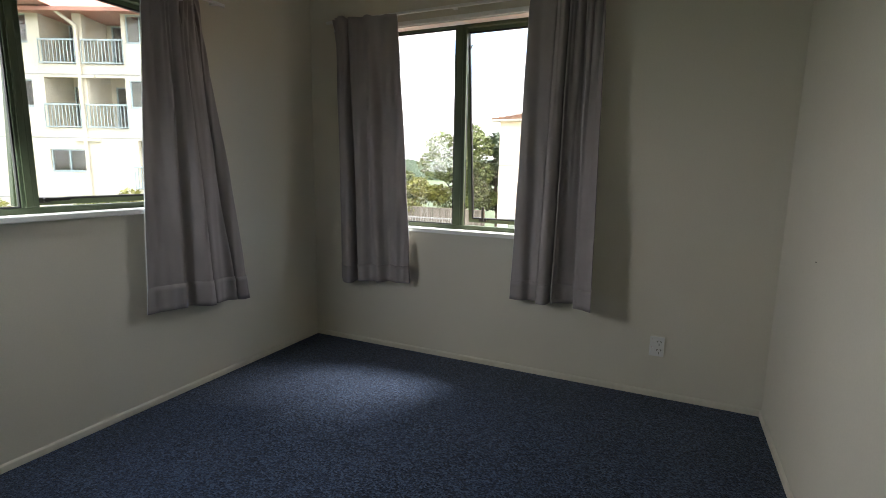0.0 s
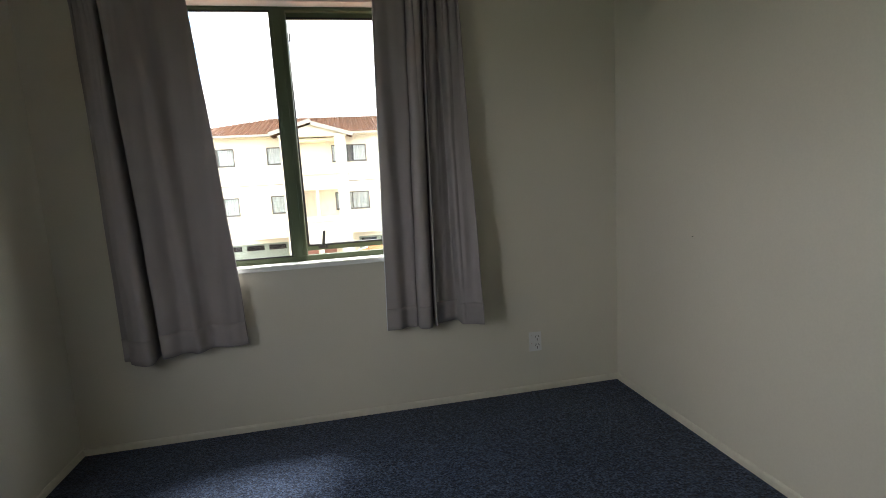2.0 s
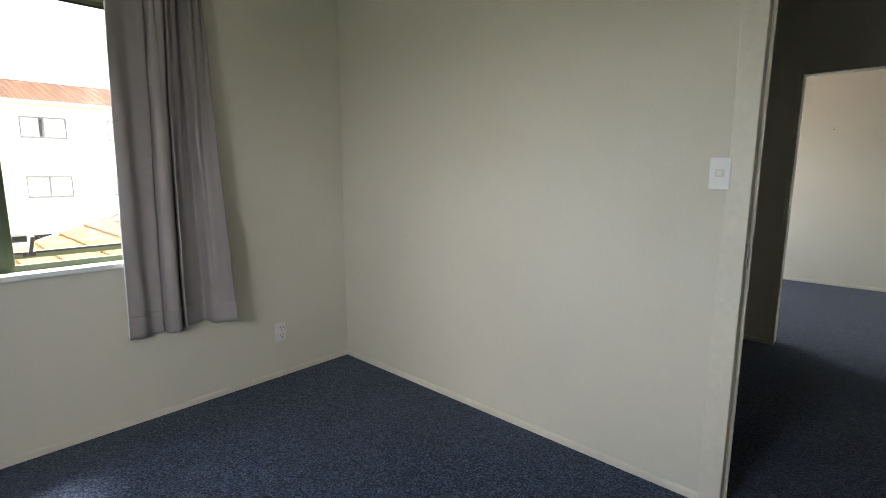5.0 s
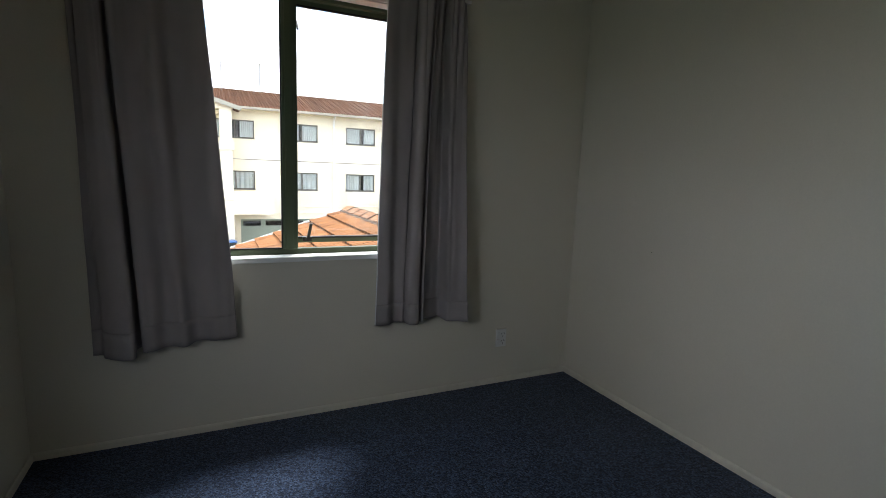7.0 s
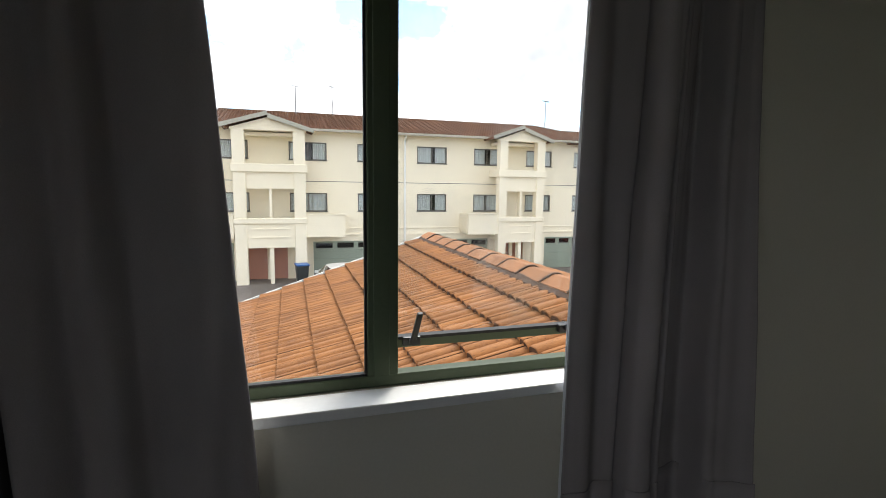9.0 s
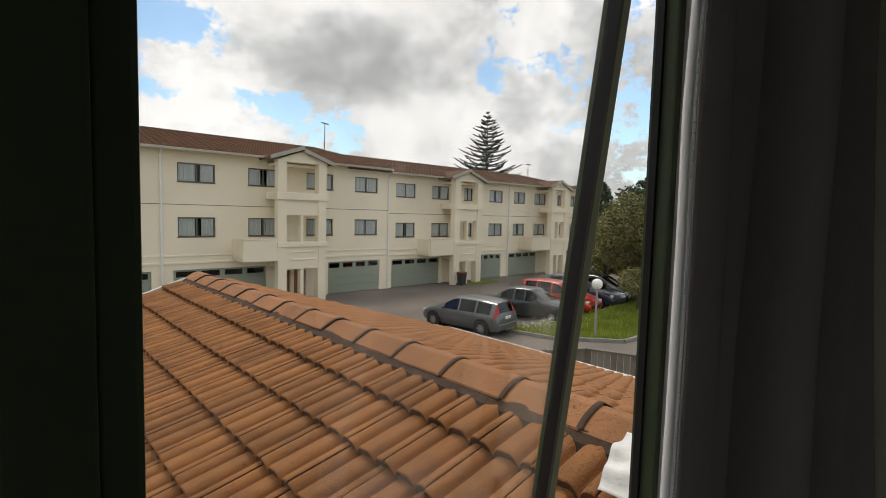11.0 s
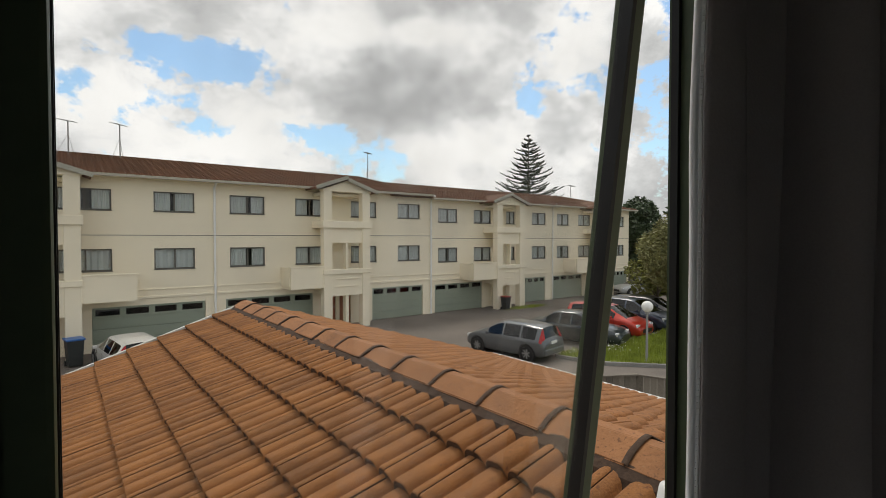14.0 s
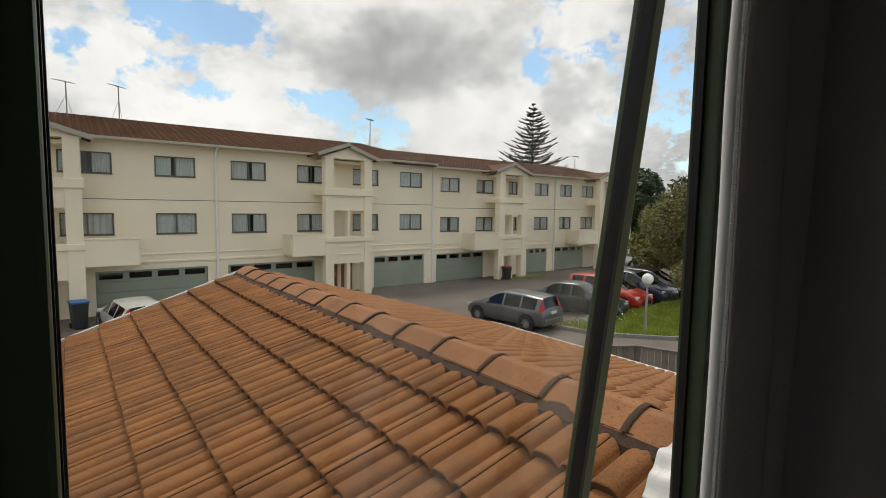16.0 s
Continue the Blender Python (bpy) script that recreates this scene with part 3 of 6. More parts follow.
# ---- curtains ----
def spline(pts, s):
    """Catmull-Rom through pts at s, counted in points."""
    k = min(int(s), len(pts) - 2)
    t = s - k
    p0, p1, p2, p3 = (Vector(pts[min(max(q, 0), len(pts) - 1)]) for q in (k - 1, k, k + 1, k + 2))
    return 0.5 * (2 * p1 + (p2 - p0) * t + (2 * p0 - 5 * p1 + 4 * p2 - p3) * t * t + (3 * p1 - p0 - 3 * p2 + p3) * t ** 3)


def curtain(name, label, top, bot, ztop, zbot, m, hem_drop=(0, 0), seed=1, heads=(0.0, 1.0), lead=0):
    """Gathered curtain: its plan at the head and at the hem, as (along the wall, out from the wall); heads: the gathered part of the heading; lead: the end with the lined edge."""
    rnd = random.Random(seed)
    nu, nv = 10 * (len(top) - 1), 60
    bm = bmesh.new()
    gather = [(rnd.uniform(heads[0], heads[1]), rnd.uniform(0.006, 0.014), rnd.uniform(0.010, 0.020)) for _ in range(14)]
    rows = []
    for j in range(nv + 1):
        v = j / nv
        row = []
        for i in range(nu + 1):
            u = i / nu
            p = spline(top, u * (len(top) - 1)).lerp(spline(bot, u * (len(bot) - 1)), v ** 0.85)
            x, d = p.x, p.y
            zb = zbot + hem_drop[0] * (1 - u) + hem_drop[1] * u
            z = ztop + (zb - ztop) * v
            for c, dep, wid in gather:
                d += dep * math.exp(-((u - c) / wid) ** 2) * math.exp(-v * 7) * 1.6
            hd = 1 / (1 + math.exp(-(u - heads[0]) * 40)) / (1 + math.exp((u - heads[1]) * 40))
            d += 0.040 * hd * (abs(math.sin(math.pi * x / 0.036 + 2.2 * noise.noise(Vector((x * 12, 0, seed))))) - 0.35) * math.exp(-v * 8)
            z -= 0.03 * (math.exp(-u * 30) + math.exp(-(1 - u) * 24)) * math.exp(-v * 14)
            d += (0.030 * noise.noise(Vector((x * 10, v * 0.7, seed))) + 0.016 * noise.noise(Vector((x * 21, v * 1.1, seed + 3)))) * min(1, 0.3 + 2 * v) * (1 if d > 0.045 else 0.2) + 0.0035 * noise.noise(Vector((x * 22, v * 7, seed + 5)))
            x += 0.004 * noise.noise(Vector((x * 9, v * 5, seed + 9)))
            # slack creases where the hem was pressed
            d += 0.0045 * math.exp(-((v - 0.925 - 0.01 * math.sin(x * 17)) / 0.006) ** 2) * (0.5 + noise.noise(Vector((x * 9, 3, seed))))
            if v < 0.04:
                z += 0.012 * noise.noise(Vector((u * 14, 0, seed + 2)))
            row.append(bm.verts.new((x, -max(d, 0.014), z)))
        rows.append(row)
    for j in range(nv):
        for i in range(nu):
            bm.faces.new((rows[j][i], rows[j][i + 1], rows[j + 1][i + 1], rows[j + 1][i]))
    hem_v = 1 - 0.115 / (ztop - zbot)
    o = tagged(new(name), label, "curtain")
    o.matrix_basis = m
    c = part("drape", bm, M_FABRIC, o, smooth=True)
    c.modifiers.new("thick", "SOLIDIFY").thickness = 0.004
    # hem fold: a slightly prouder band along the foot
    hb = bmesh.new()
    j0 = int(hem_v * nv)
    me = c.data
    grid = [[Vector(me.vertices[j * (nu + 1) + i].co) for i in range(nu + 1)] for j in range(j0, nv + 1)]
    vv = [[hb.verts.new(p + Vector((0, -0.0055, 0))) for p in r] for r in grid]
    for j in range(len(vv) - 1):
        for i in range(nu):
            hb.faces.new((vv[j][i], vv[j][i + 1], vv[j + 1][i + 1], vv[j + 1][i]))
    hm = part("hem", hb, M_FABRIC, o, "turned-up hem with pressed crease", True)
    hm.modifiers.new("thick", "SOLIDIFY").thickness = 0.003
    # heading tape
    tb = bmesh.new()
    t0 = [Vector(me.vertices[i].co) for i in range(nu + 1)]
    a = [tb.verts.new(p + Vector((0, 0.012, -0.004))) for p in t0]
    b = [tb.verts.new(p + Vector((0, 0.012, -0.07))) for p in t0]
    for i in range(nu):
        tb.faces.new((a[i], a[i + 1], b[i + 1], b[i]))
    tp = part("heading_tape", tb, M_LINING, o, "white heading tape behind the gathers")
    tp.modifiers.new("thick", "SOLIDIFY").thickness = 0.002
    # pale lining turned round the leading edge, and its stitching
    e0 = nu if lead else 0
    col = [Vector(me.vertices[j * (nu + 1) + e0].co) for j in range(nv + 1)]
    sg = -1 if col[0].x < me.vertices[(nu // 2)].co.x else 1
    lb = bmesh.new()
    prev = None
    for q, p in enumerate(col):
        wv = 0.002 * noise.noise(Vector((q * 0.17, 1, seed)))
        cur = [lb.verts.new(p + Vector((0, 0.003, 0))), lb.verts.new(p + Vector((sg * 0.002, 0.005 + wv, 0))), lb.verts.new(p + Vector((-sg * 0.028, 0.021 + wv, 0))), lb.verts.new(p + Vector((-sg * 0.05, 0.020, 0)))]
        if prev:
            for k in range(3):
                lb.faces.new((prev[k], cur[k], cur[k + 1], prev[k + 1]))
        prev = cur
    ln = part("lining", lb, M_LINING, o, "white lining turned round the leading edge", True)
    ln.modifiers.new("thick", "SOLIDIFY").thickness = 0.002
    eb = bmesh.new()
    for p, p2 in zip(col, col[1:]):
        for q in range(6):
            c0 = p.lerp(p2, (q + 0.04) / 6)
            c1 = p.lerp(p2, (q + 0.96) / 6)
            cyl(eb, c0 + Vector((0, 0.001, 0)), c1 + Vector((0, 0.001, 0)), 0.0020, seg=6)
    part("edge_stitching", eb, M_LINING, o, "pale stitched leading edge")
    return o


GREY = "taupe-grey woven curtain drawn to the window's side, hem creased"
curtain("curtain", GREY,
        [(.255, .03), (.28, .04), (.29, .08), (.315, .10), (.34, .10), (.354, .09), (.357, .02), (.374, .02), (.379, .08), (.42, .085), (.47, .065), (.52, .085), (.56, .058), (.60, .055), (.66, .06), (.71, .055), (.717, .05)],
        [(.26, .03), (.30, .04), (.315, .10), (.355, .14), (.405, .17), (.432, .15), (.424, .05), (.452, .02), (.461, .11), (.50, .115), (.56, .07), (.62, .125), (.66, .07), (.70, .055), (.78, .085), (.835, .075), (.842, .07)],
        2.215, 0.475, pose(0, 0, 0), (-0.015, 0.025), 3, (-0.1, 0.5), 1)
curtain("curtain", "taupe-grey woven curtain gathered to one side, hem flaring out",
        [(1.58, .05), (1.65, .05), (1.728, .05), (1.735, .022), (1.742, .022), (1.75, .085), (1.775, .105), (1.80, .095), (1.803, .02), (1.812, .02), (1.816, .085), (1.83, .055), (1.87, .04), (1.895, .03), (1.902, .095), (1.925, .10), (1.965, .10), (1.99, .08)],
        [(1.534, .06), (1.61, .06), (1.685, .06), (1.691, .022), (1.698, .022), (1.704, .105), (1.735, .13), (1.768, .105), (1.772, .02), (1.785, .02), (1.791, .12), (1.806, .07), (1.87, .04), (1.918, .03), (1.926, .12), (1.95, .13), (1.99, .155), (2.028, .185)],
        2.215, 0.478, pose(0, 0, 0), (0.0, 0.012), 8, (0.34, 1.1))
curtain("curtain", "taupe-grey woven curtain hanging beside the window, corner swinging out",
        [(1.25, .05), (1.21, .055), (1.18, .06), (1.165, .05), (1.15, .075), (1.13, .09), (1.115, .085), (1.112, .03), (1.108, .03), (1.104, .08), (1.08, .085), (1.055, .08), (1.03, .075), (1.028, .04), (1.025, .04), (1.02, .08), (.99, .07)],
        [(1.355, .05), (1.25, .055), (1.17, .075), (1.13, .055), (1.09, .11), (1.05, .145), (1.02, .135), (1.016, .03), (1.005, .03), (.998, .11), (.95, .115), (.90, .125), (.865, .13), (.862, .06), (.855, .06), (.85, .135), (.79, .15)],
        2.12, 0.475, pose(0, 0, 0, 0, 0, 90) @ Matrix.Diagonal((-1, 1, 1, 1)), (0.03, 0.0), 14)


def track(name, x0, x1, z, m):
    o = tagged(new(name), "thin white curtain track screwed above the window", "curtain track")
    o.matrix_basis = m
    part("rail", boxes((x0, x1, -0.052, -0.034, z, z + 0.016), bev=0.003), M_WHITEP, o)
    for x in (x0 + 0.05, (x0 + x1) / 2, x1 - 0.05):
        part("bracket", boxes((x - 0.012, x + 0.012, -0.034, -0.0, z + 0.001, z + 0.02)), M_WHITEP, o)
    return o


track("curtain_track", 0.17, 2.04, 2.205, pose(0, 0, 0))
track("curtain_track", -2.7, -0.78, 2.115, pose(0, 0, 0, 0, 0, 90))

# double socket and light switch
so = tagged(new("power_socket"), "white plastic double power socket on the wall", "socket")
so.matrix_basis = pose(2.337, 0, 0.240)
part("backing", boxes((-0.0025, 0.0765, -0.004, 0, -0.0025, 0.1155)), M_TRIM, so)
part("faceplate", boxes((0, 0.074, -0.011, -0.004, 0, 0.113), bev=0.003), M_WHITEP, so)
for zz in (0.018, 0.066):
    part("rocker", boxes((0.009, 0.022, -0.013, -0.008, zz + 0.012, zz + 0.030), bev=0.002), M_WHITEP, so)
    bm = bmesh.new()
    for dx, a in ((-0.009, 30), (0.009, -30)):
        box(bm, -0.0017, 0.0017, -0.0122, -0.0105, -0.006, 0.006, m=pose(0.048 + dx, 0, zz + 0.02, 0, a, 0))
    box(bm, 0.0463, 0.0497, -0.0122, -0.0105, zz - 0.004, zz + 0.008)
    part("slots", bm, M_DARKSLOT, so, "dark angled pin slots")
    part("mark", boxes((0.010, 0.013, -0.0135, -0.0125, zz + 0.031, zz + 0.033)), M_TAIL, so)
sw = tagged(new("light_switch"), "white plastic single light switch beside the doorway", "light switch")
sw.matrix_basis = pose(W, -2.335, 1.258)
part("faceplate", boxes((-0.011, -0.003, -0.035, 0.035, 0, 0.115), bev=0.003), M_WHITEP, sw)
part("backing", boxes((-0.003, 0, -0.0375, 0.0375, -0.0025, 0.1175)), M_TRIM, sw)
part("rocker_frame", boxes((-0.0125, -0.0105, -0.0155, 0.0155, 0.044, 0.073)), M_TRIM, sw)
part("rocker", boxes((-0.016, -0.012, -0.011, 0.011, 0.050, 0.068), bev=0.0015), M_WHITEP, sw)
for y, z in ((-0.64, 0.927),):
    bm = bmesh.new()
    cyl(bm, (W - 0.004, y, z), (W, y, z), 0.0017, seg=8)
    tagged(part("picture_pin", bm, M_DARKSLOT), "tiny dark pin in the cream wall", "pin")

# ---- outdoors: ground ----
G = -3.4
bm = bmesh.new()
bmesh.ops.create_grid(bm, x_segments=40, y_segments=40, size=2500)
bmesh.ops.translate(bm, verts=bm.verts, vec=(0, 0, G))
struct("ground", bm, M_EARTH, "grassy ground reaching to the horizon", "ground")
struct("road", boxes((-16, 60, -3.0, 25.2, G + 0.001, G + 0.014)), M_ASPH, "worn grey asphalt driveway and parking court", "driveway")

# ---- neighbouring tiled roof under the window ----
RX, RY, RZ, SL, HW, RL = 3.19, 7.0, 0.545, 0.34, 3.62, 6.72
HE, SE = 4.78, 0.30
ANG = math.atan(SL)
lower = thing("lower_wing", "single-storey wing with a terracotta tiled gable roof", "house", (RX, RY, RZ))
part("wall", boxes((-3.1, 3.0, -RL, -0.25, G - RZ, -1.1), (3.0, 4.3, -RL, -0.25, G - RZ, -1.65)), M_STUCCO2, lower)
bm = bmesh.new()
vs = [bm.verts.new(p) for p in ((-HW + .06, 0, -HW * SL - 0.08), (0, 0, -0.105), (HE - .06, 0, -HE * SE - 0.08), (HE - .06, 0, -HE * SE - 0.2), (0, 0, -0.225), (-HW + .06, 0, -HW * SL - 0.2))]
ws = [bm.verts.new(v.co + Vector((0, -RL, 0))) for v in vs]
bm.faces.new(vs), bm.faces.new(ws[::-1])
for k in range(6):
    bm.faces.new((vs[k], ws[k], ws[(k + 1) % 6], vs[(k + 1) % 6]))
bmesh.ops.recalc_face_normals(bm, faces=bm.faces)
part("roof_deck", bm, M_MORTAR, lower)
for sgn, half, sl in ((-1, HW, SL), (1, HE, SE)):
    bm = bmesh.new()
    for y in (-0.03, 0.022):
        for x, z in ((0, 0.03), (half, 0.03 - half * sl), (half, -0.12 - half * sl), (0, -0.12)):
            bm.verts.new((x * sgn, y, z))
    bm.verts.ensure_lookup_table()
    V = bm.verts
    bm.faces.new(V[:4]), bm.faces.new(V[4:])
    for k in range(4):
        bm.faces.new((V[k], V[(k + 1) % 4], V[4 + (k + 1) % 4], V[4 + k]))
    bmesh.ops.recalc_face_normals(bm, faces=bm.faces)
    part("verge_flashing", bm, M_FLASH, lower, "pale metal flashing along the verge")
    part("gutter", boxes((half - 0.02 if sgn > 0 else -half - 0.1, half + 0.1 if sgn > 0 else -half + 0.02, -RL, 0.02, -half * sl - 0.14, -half * sl + (0.035 if sgn > 0 else -0.03)), bev=0.01), M_FLASH, lower, "pale metal eaves gutter")


def tile_data():
    """One double-roll concrete tile, 0.30 wide, nose at local x=0 (downhill is -x), 0.40 long; the side joint runs along a roll's crest."""
    wid, leng = 0.30, 0.40
    us = [0.0, 0.035, 0.07, 0.12, 0.17, 0.21, 0.25, 0.29, 0.33, 0.38, 0.43, 0.5, 0.57, 0.62, 0.67, 0.71, 0.75, 0.79, 0.83, 0.88, 0.94, 0.972, 0.975, 1.0]
    prof = []
    for u in us:
        w = abs(math.cos(2 * math.pi * u))
        h = 0.062 * (1 - (1 - w) ** 2) ** 0.62
        h += 0.005 if u < 0.5 and u > 0.0 else 0.0
        prof.append((u * wid, h - (0.008 if u > 0.973 else 0.0)))
    n = len(us) - 1
    bm = bmesh.new()
    rows = []
    for x, lift in ((0.0, 0.004), (0.010, 0.012), (leng, -0.010)):
        rows.append([bm.verts.new((x, y, h + 0.020 + lift)) for y, h in prof])
    low = [bm.verts.new((0.010, y, h - 0.026)) for y, h in prof]
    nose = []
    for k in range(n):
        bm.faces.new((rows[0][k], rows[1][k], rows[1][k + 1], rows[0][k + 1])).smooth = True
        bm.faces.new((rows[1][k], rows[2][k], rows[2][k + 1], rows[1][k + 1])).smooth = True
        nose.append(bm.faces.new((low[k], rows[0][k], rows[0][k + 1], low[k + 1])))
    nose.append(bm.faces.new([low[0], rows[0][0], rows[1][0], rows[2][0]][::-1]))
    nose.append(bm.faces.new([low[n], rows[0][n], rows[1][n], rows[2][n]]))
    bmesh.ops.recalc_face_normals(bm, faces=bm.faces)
    # nose and side-joint faces take the dark grime-and-shade colour
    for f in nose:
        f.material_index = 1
    me = bpy.data.meshes.new("tile")
    bm.to_mesh(me)
    bm.free()
    me.materials.append(M_TILE)
    me.materials.append(M_GRIME_SHADE)
    return me


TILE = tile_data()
GAUGE = 0.348
NC = int(HW / math.cos(ANG) / GAUGE) + 1
NR = int(RL / 0.30)
rt = random.Random(5)
tile_rows = []
for c in range(NC):
    for k in range(NR):
        d = HW / math.cos(ANG) + 0.13 - c * GAUGE
        jig = Matrix.Translation((rt.uniform(-.004, .004), rt.uniform(-.002, .002), rt.uniform(0, .004))) @ Matrix.Rotation(rt.uniform(-.006, .006), 4, "Z")
        tile_rows.append((d, -0.03 - 0.30 * (k + 1), jig))
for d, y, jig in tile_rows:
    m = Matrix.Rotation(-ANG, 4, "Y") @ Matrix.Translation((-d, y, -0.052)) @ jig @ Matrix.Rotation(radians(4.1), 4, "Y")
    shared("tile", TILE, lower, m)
# the slope that falls away: the same tiles, joined
bm = bmesh.new()
ANE = math.atan(SE)
for c in range(int(HE / math.cos(ANE) / GAUGE)):
    for k in range(NR):
        n0 = len(bm.verts)
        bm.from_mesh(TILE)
        bm.verts.ensure_lookup_table()
        m = Matrix.Rotation(math.pi, 4, "Z") @ Matrix.Rotation(-ANE, 4, "Y") @ Matrix.Translation((-HE / math.cos(ANE) - 0.03 + c * GAUGE, 0.03 + 0.30 * k + rt.uniform(-.002, .002), rt.uniform(-0.042, -0.037))) @ Matrix.Rotation(radians(4.1), 4, "Y")
        for v in bm.verts[n0:]:
            v.co = m @ v.co
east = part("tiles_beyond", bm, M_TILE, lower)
east.data.materials.append(M_GRIME_SHADE)
east["kind"] = "stuff"
# ridge: mortar bed and angled caps, each lapping the next
bm = bmesh.new()
prev = None
for i in range(160):
    y = 0.02 - RL * i / 159
    cur = [bm.verts.new((x + 0.008 * noise.noise(Vector((i * 0.31, x * 9, 4))), y, z + 0.008 * noise.noise(Vector((i * 0.4, x * 7, 1))))) for x, z in ((-0.225, -0.12), (-0.205, -0.06), (-0.15, -0.022), (0.0, 0.02), (0.15, -0.022), (0.205, -0.06), (0.225, -0.12))]
    if prev:
        for q in range(6):
            bm.faces.new((prev[q], prev[q + 1], cur[q + 1], cur[q]))
    prev = cur
part("ridge_bedding", bm, M_MORTAR, lower, "dark mortar bedding under the ridge tiles")
bm = bmesh.new()
pr = [(-0.168, -0.03), (-0.036, 0.042), (0.036, 0.042), (0.168, -0.03)]
for y, s, dz in ((0.0, 0.98, -0.003), (-0.458, 1.02, 0.005)):
    for off in (0.0, -0.04):
        for x, z in pr:
            bm.verts.new((x * s, y, z * s + off + dz))
bm.verts.ensure_lookup_table()
V = bm.verts
for k in range(3):
    bm.faces.new((V[k], V[k + 1], V[9 + k], V[8 + k]))
    bm.faces.new((V[4 + k], V[12 + k], V[13 + k], V[5 + k]))
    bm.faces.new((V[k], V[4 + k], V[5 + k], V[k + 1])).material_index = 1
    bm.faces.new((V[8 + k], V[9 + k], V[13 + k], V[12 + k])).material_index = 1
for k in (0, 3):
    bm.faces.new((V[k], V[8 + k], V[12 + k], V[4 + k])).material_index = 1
bmesh.ops.bevel(bm, geom=[e for e in bm.edges if abs((e.verts[0].co - e.verts[1].co).y) > 0.3], offset=0.005, segments=2, affect="EDGES")
bmesh.ops.recalc_face_normals(bm, faces=bm.faces)
CAP = bpy.data.meshes.new("ridge_cap")
bm.to_mesh(CAP)
bm.free()
CAP.materials.append(M_CAP)
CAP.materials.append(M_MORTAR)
# mortar pointed over each lap
bm = bmesh.new()
prev = None
for y, q in ((0.018, 0.990), (0.014, 1.012), (0.0, 1.022), (-0.012, 1.014), (-0.016, 0.99)):
    cur = [bm.verts.new((x * q + 0.004 * math.sin(y * 190 + n), y + 0.005 * math.sin(n * 2.1), z + (q - 0.99) * 0.2)) for n, (x, z) in enumerate([pr[0], (-0.102, 0.006), pr[1], (0.0, 0.0435), pr[2], (0.102, 0.006), pr[3]])]
    if prev:
        for q in range(6):
            bm.faces.new((prev[q], prev[q + 1], cur[q + 1], cur[q])).smooth = True
    prev = cur
bmesh.ops.recalc_face_normals(bm, faces=bm.faces)
JOINT = bpy.data.meshes.new("mortar_joint")
bm.to_mesh(JOINT)
bm.free()
JOINT.materials.append(M_MORTAR)
for k in range(1, int(RL / 0.47)):
    shared("mortar_joint", JOINT, lower, pose(rt.uniform(-.004, .004), 0.036 - 0.47 * k, 0.008, 0, 0, rt.uniform(-2, 2)))
k = 0
while 0.47 * k + 0.47 < RL:
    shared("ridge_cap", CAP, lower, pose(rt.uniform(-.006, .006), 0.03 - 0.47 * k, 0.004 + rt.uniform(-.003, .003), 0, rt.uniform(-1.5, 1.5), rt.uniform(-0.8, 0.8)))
    k += 1
# crumpled white sheet at the wall end of the roof
bm = bmesh.new()
bmesh.ops.create_grid(bm, x_segments=24, y_segments=24, size=0.5)
for v in bm.verts:
    x, y = v.co.x, v.co.y
    v.co = (x * 0.34, y * 0.5, 0.06 * math.exp(-8 * x * x) + 0.03 * noise.noise(Vector((x * 5, y * 5, 1))))
sheet = part("plastic_sheet", bm, M_BAG, smooth=True)
sheet.modifiers.new("thick", "SOLIDIFY").thickness = 0.003
sheet.matrix_basis = pose(2.86, 0.40, 0.56, 0, -19, 10)
tagged(sheet, "crumpled white plastic sheet lying on the roof tiles", "plastic sheet")

# ---- the long three-storey block across the court ----
FY = 25.0
block = thing("apartment_block", "long cream stucco three-storey block with brown tiled roof", "apartment building")
Z2 = -0.18
GAP = 19.72
XL, XR = -6.95, 42.3
# windows: x0, x1
W1 = [(-5.72, -4.02), (-2.41, -0.95), (0.95, 2.80), (4.36, 6.02), (7.57, 9.25), (10.85, 12.45), (14.08, 15.74), (17.22, 18.86)]
W2 = [(20.3, 21.9), (23.36, 24.96), (26.45, 27.35), (29.2, 30.78), (32.13, 33.6), (34.84, 36.45), (38.2, 38.9), (40.3, 41.5)]
GAR1 = [(-6.3, -1.75), (2.06, 6.45), (7.36, 11.8), (15.45, 19.08)]
GAR2 = [(20.02, 24.15), (28.05, 30.76), (31.7, 35.4), (39.9, 42.1)]
DOOR1 = [(-1.12, -0.2), (-0.02, 0.78), (12.6, 13.15), (13.35, 14.05)]
DOOR2 = [(24.45, 25.05), (25.35, 25.95), (26.1, 26.6), (36.4, 37.0)]
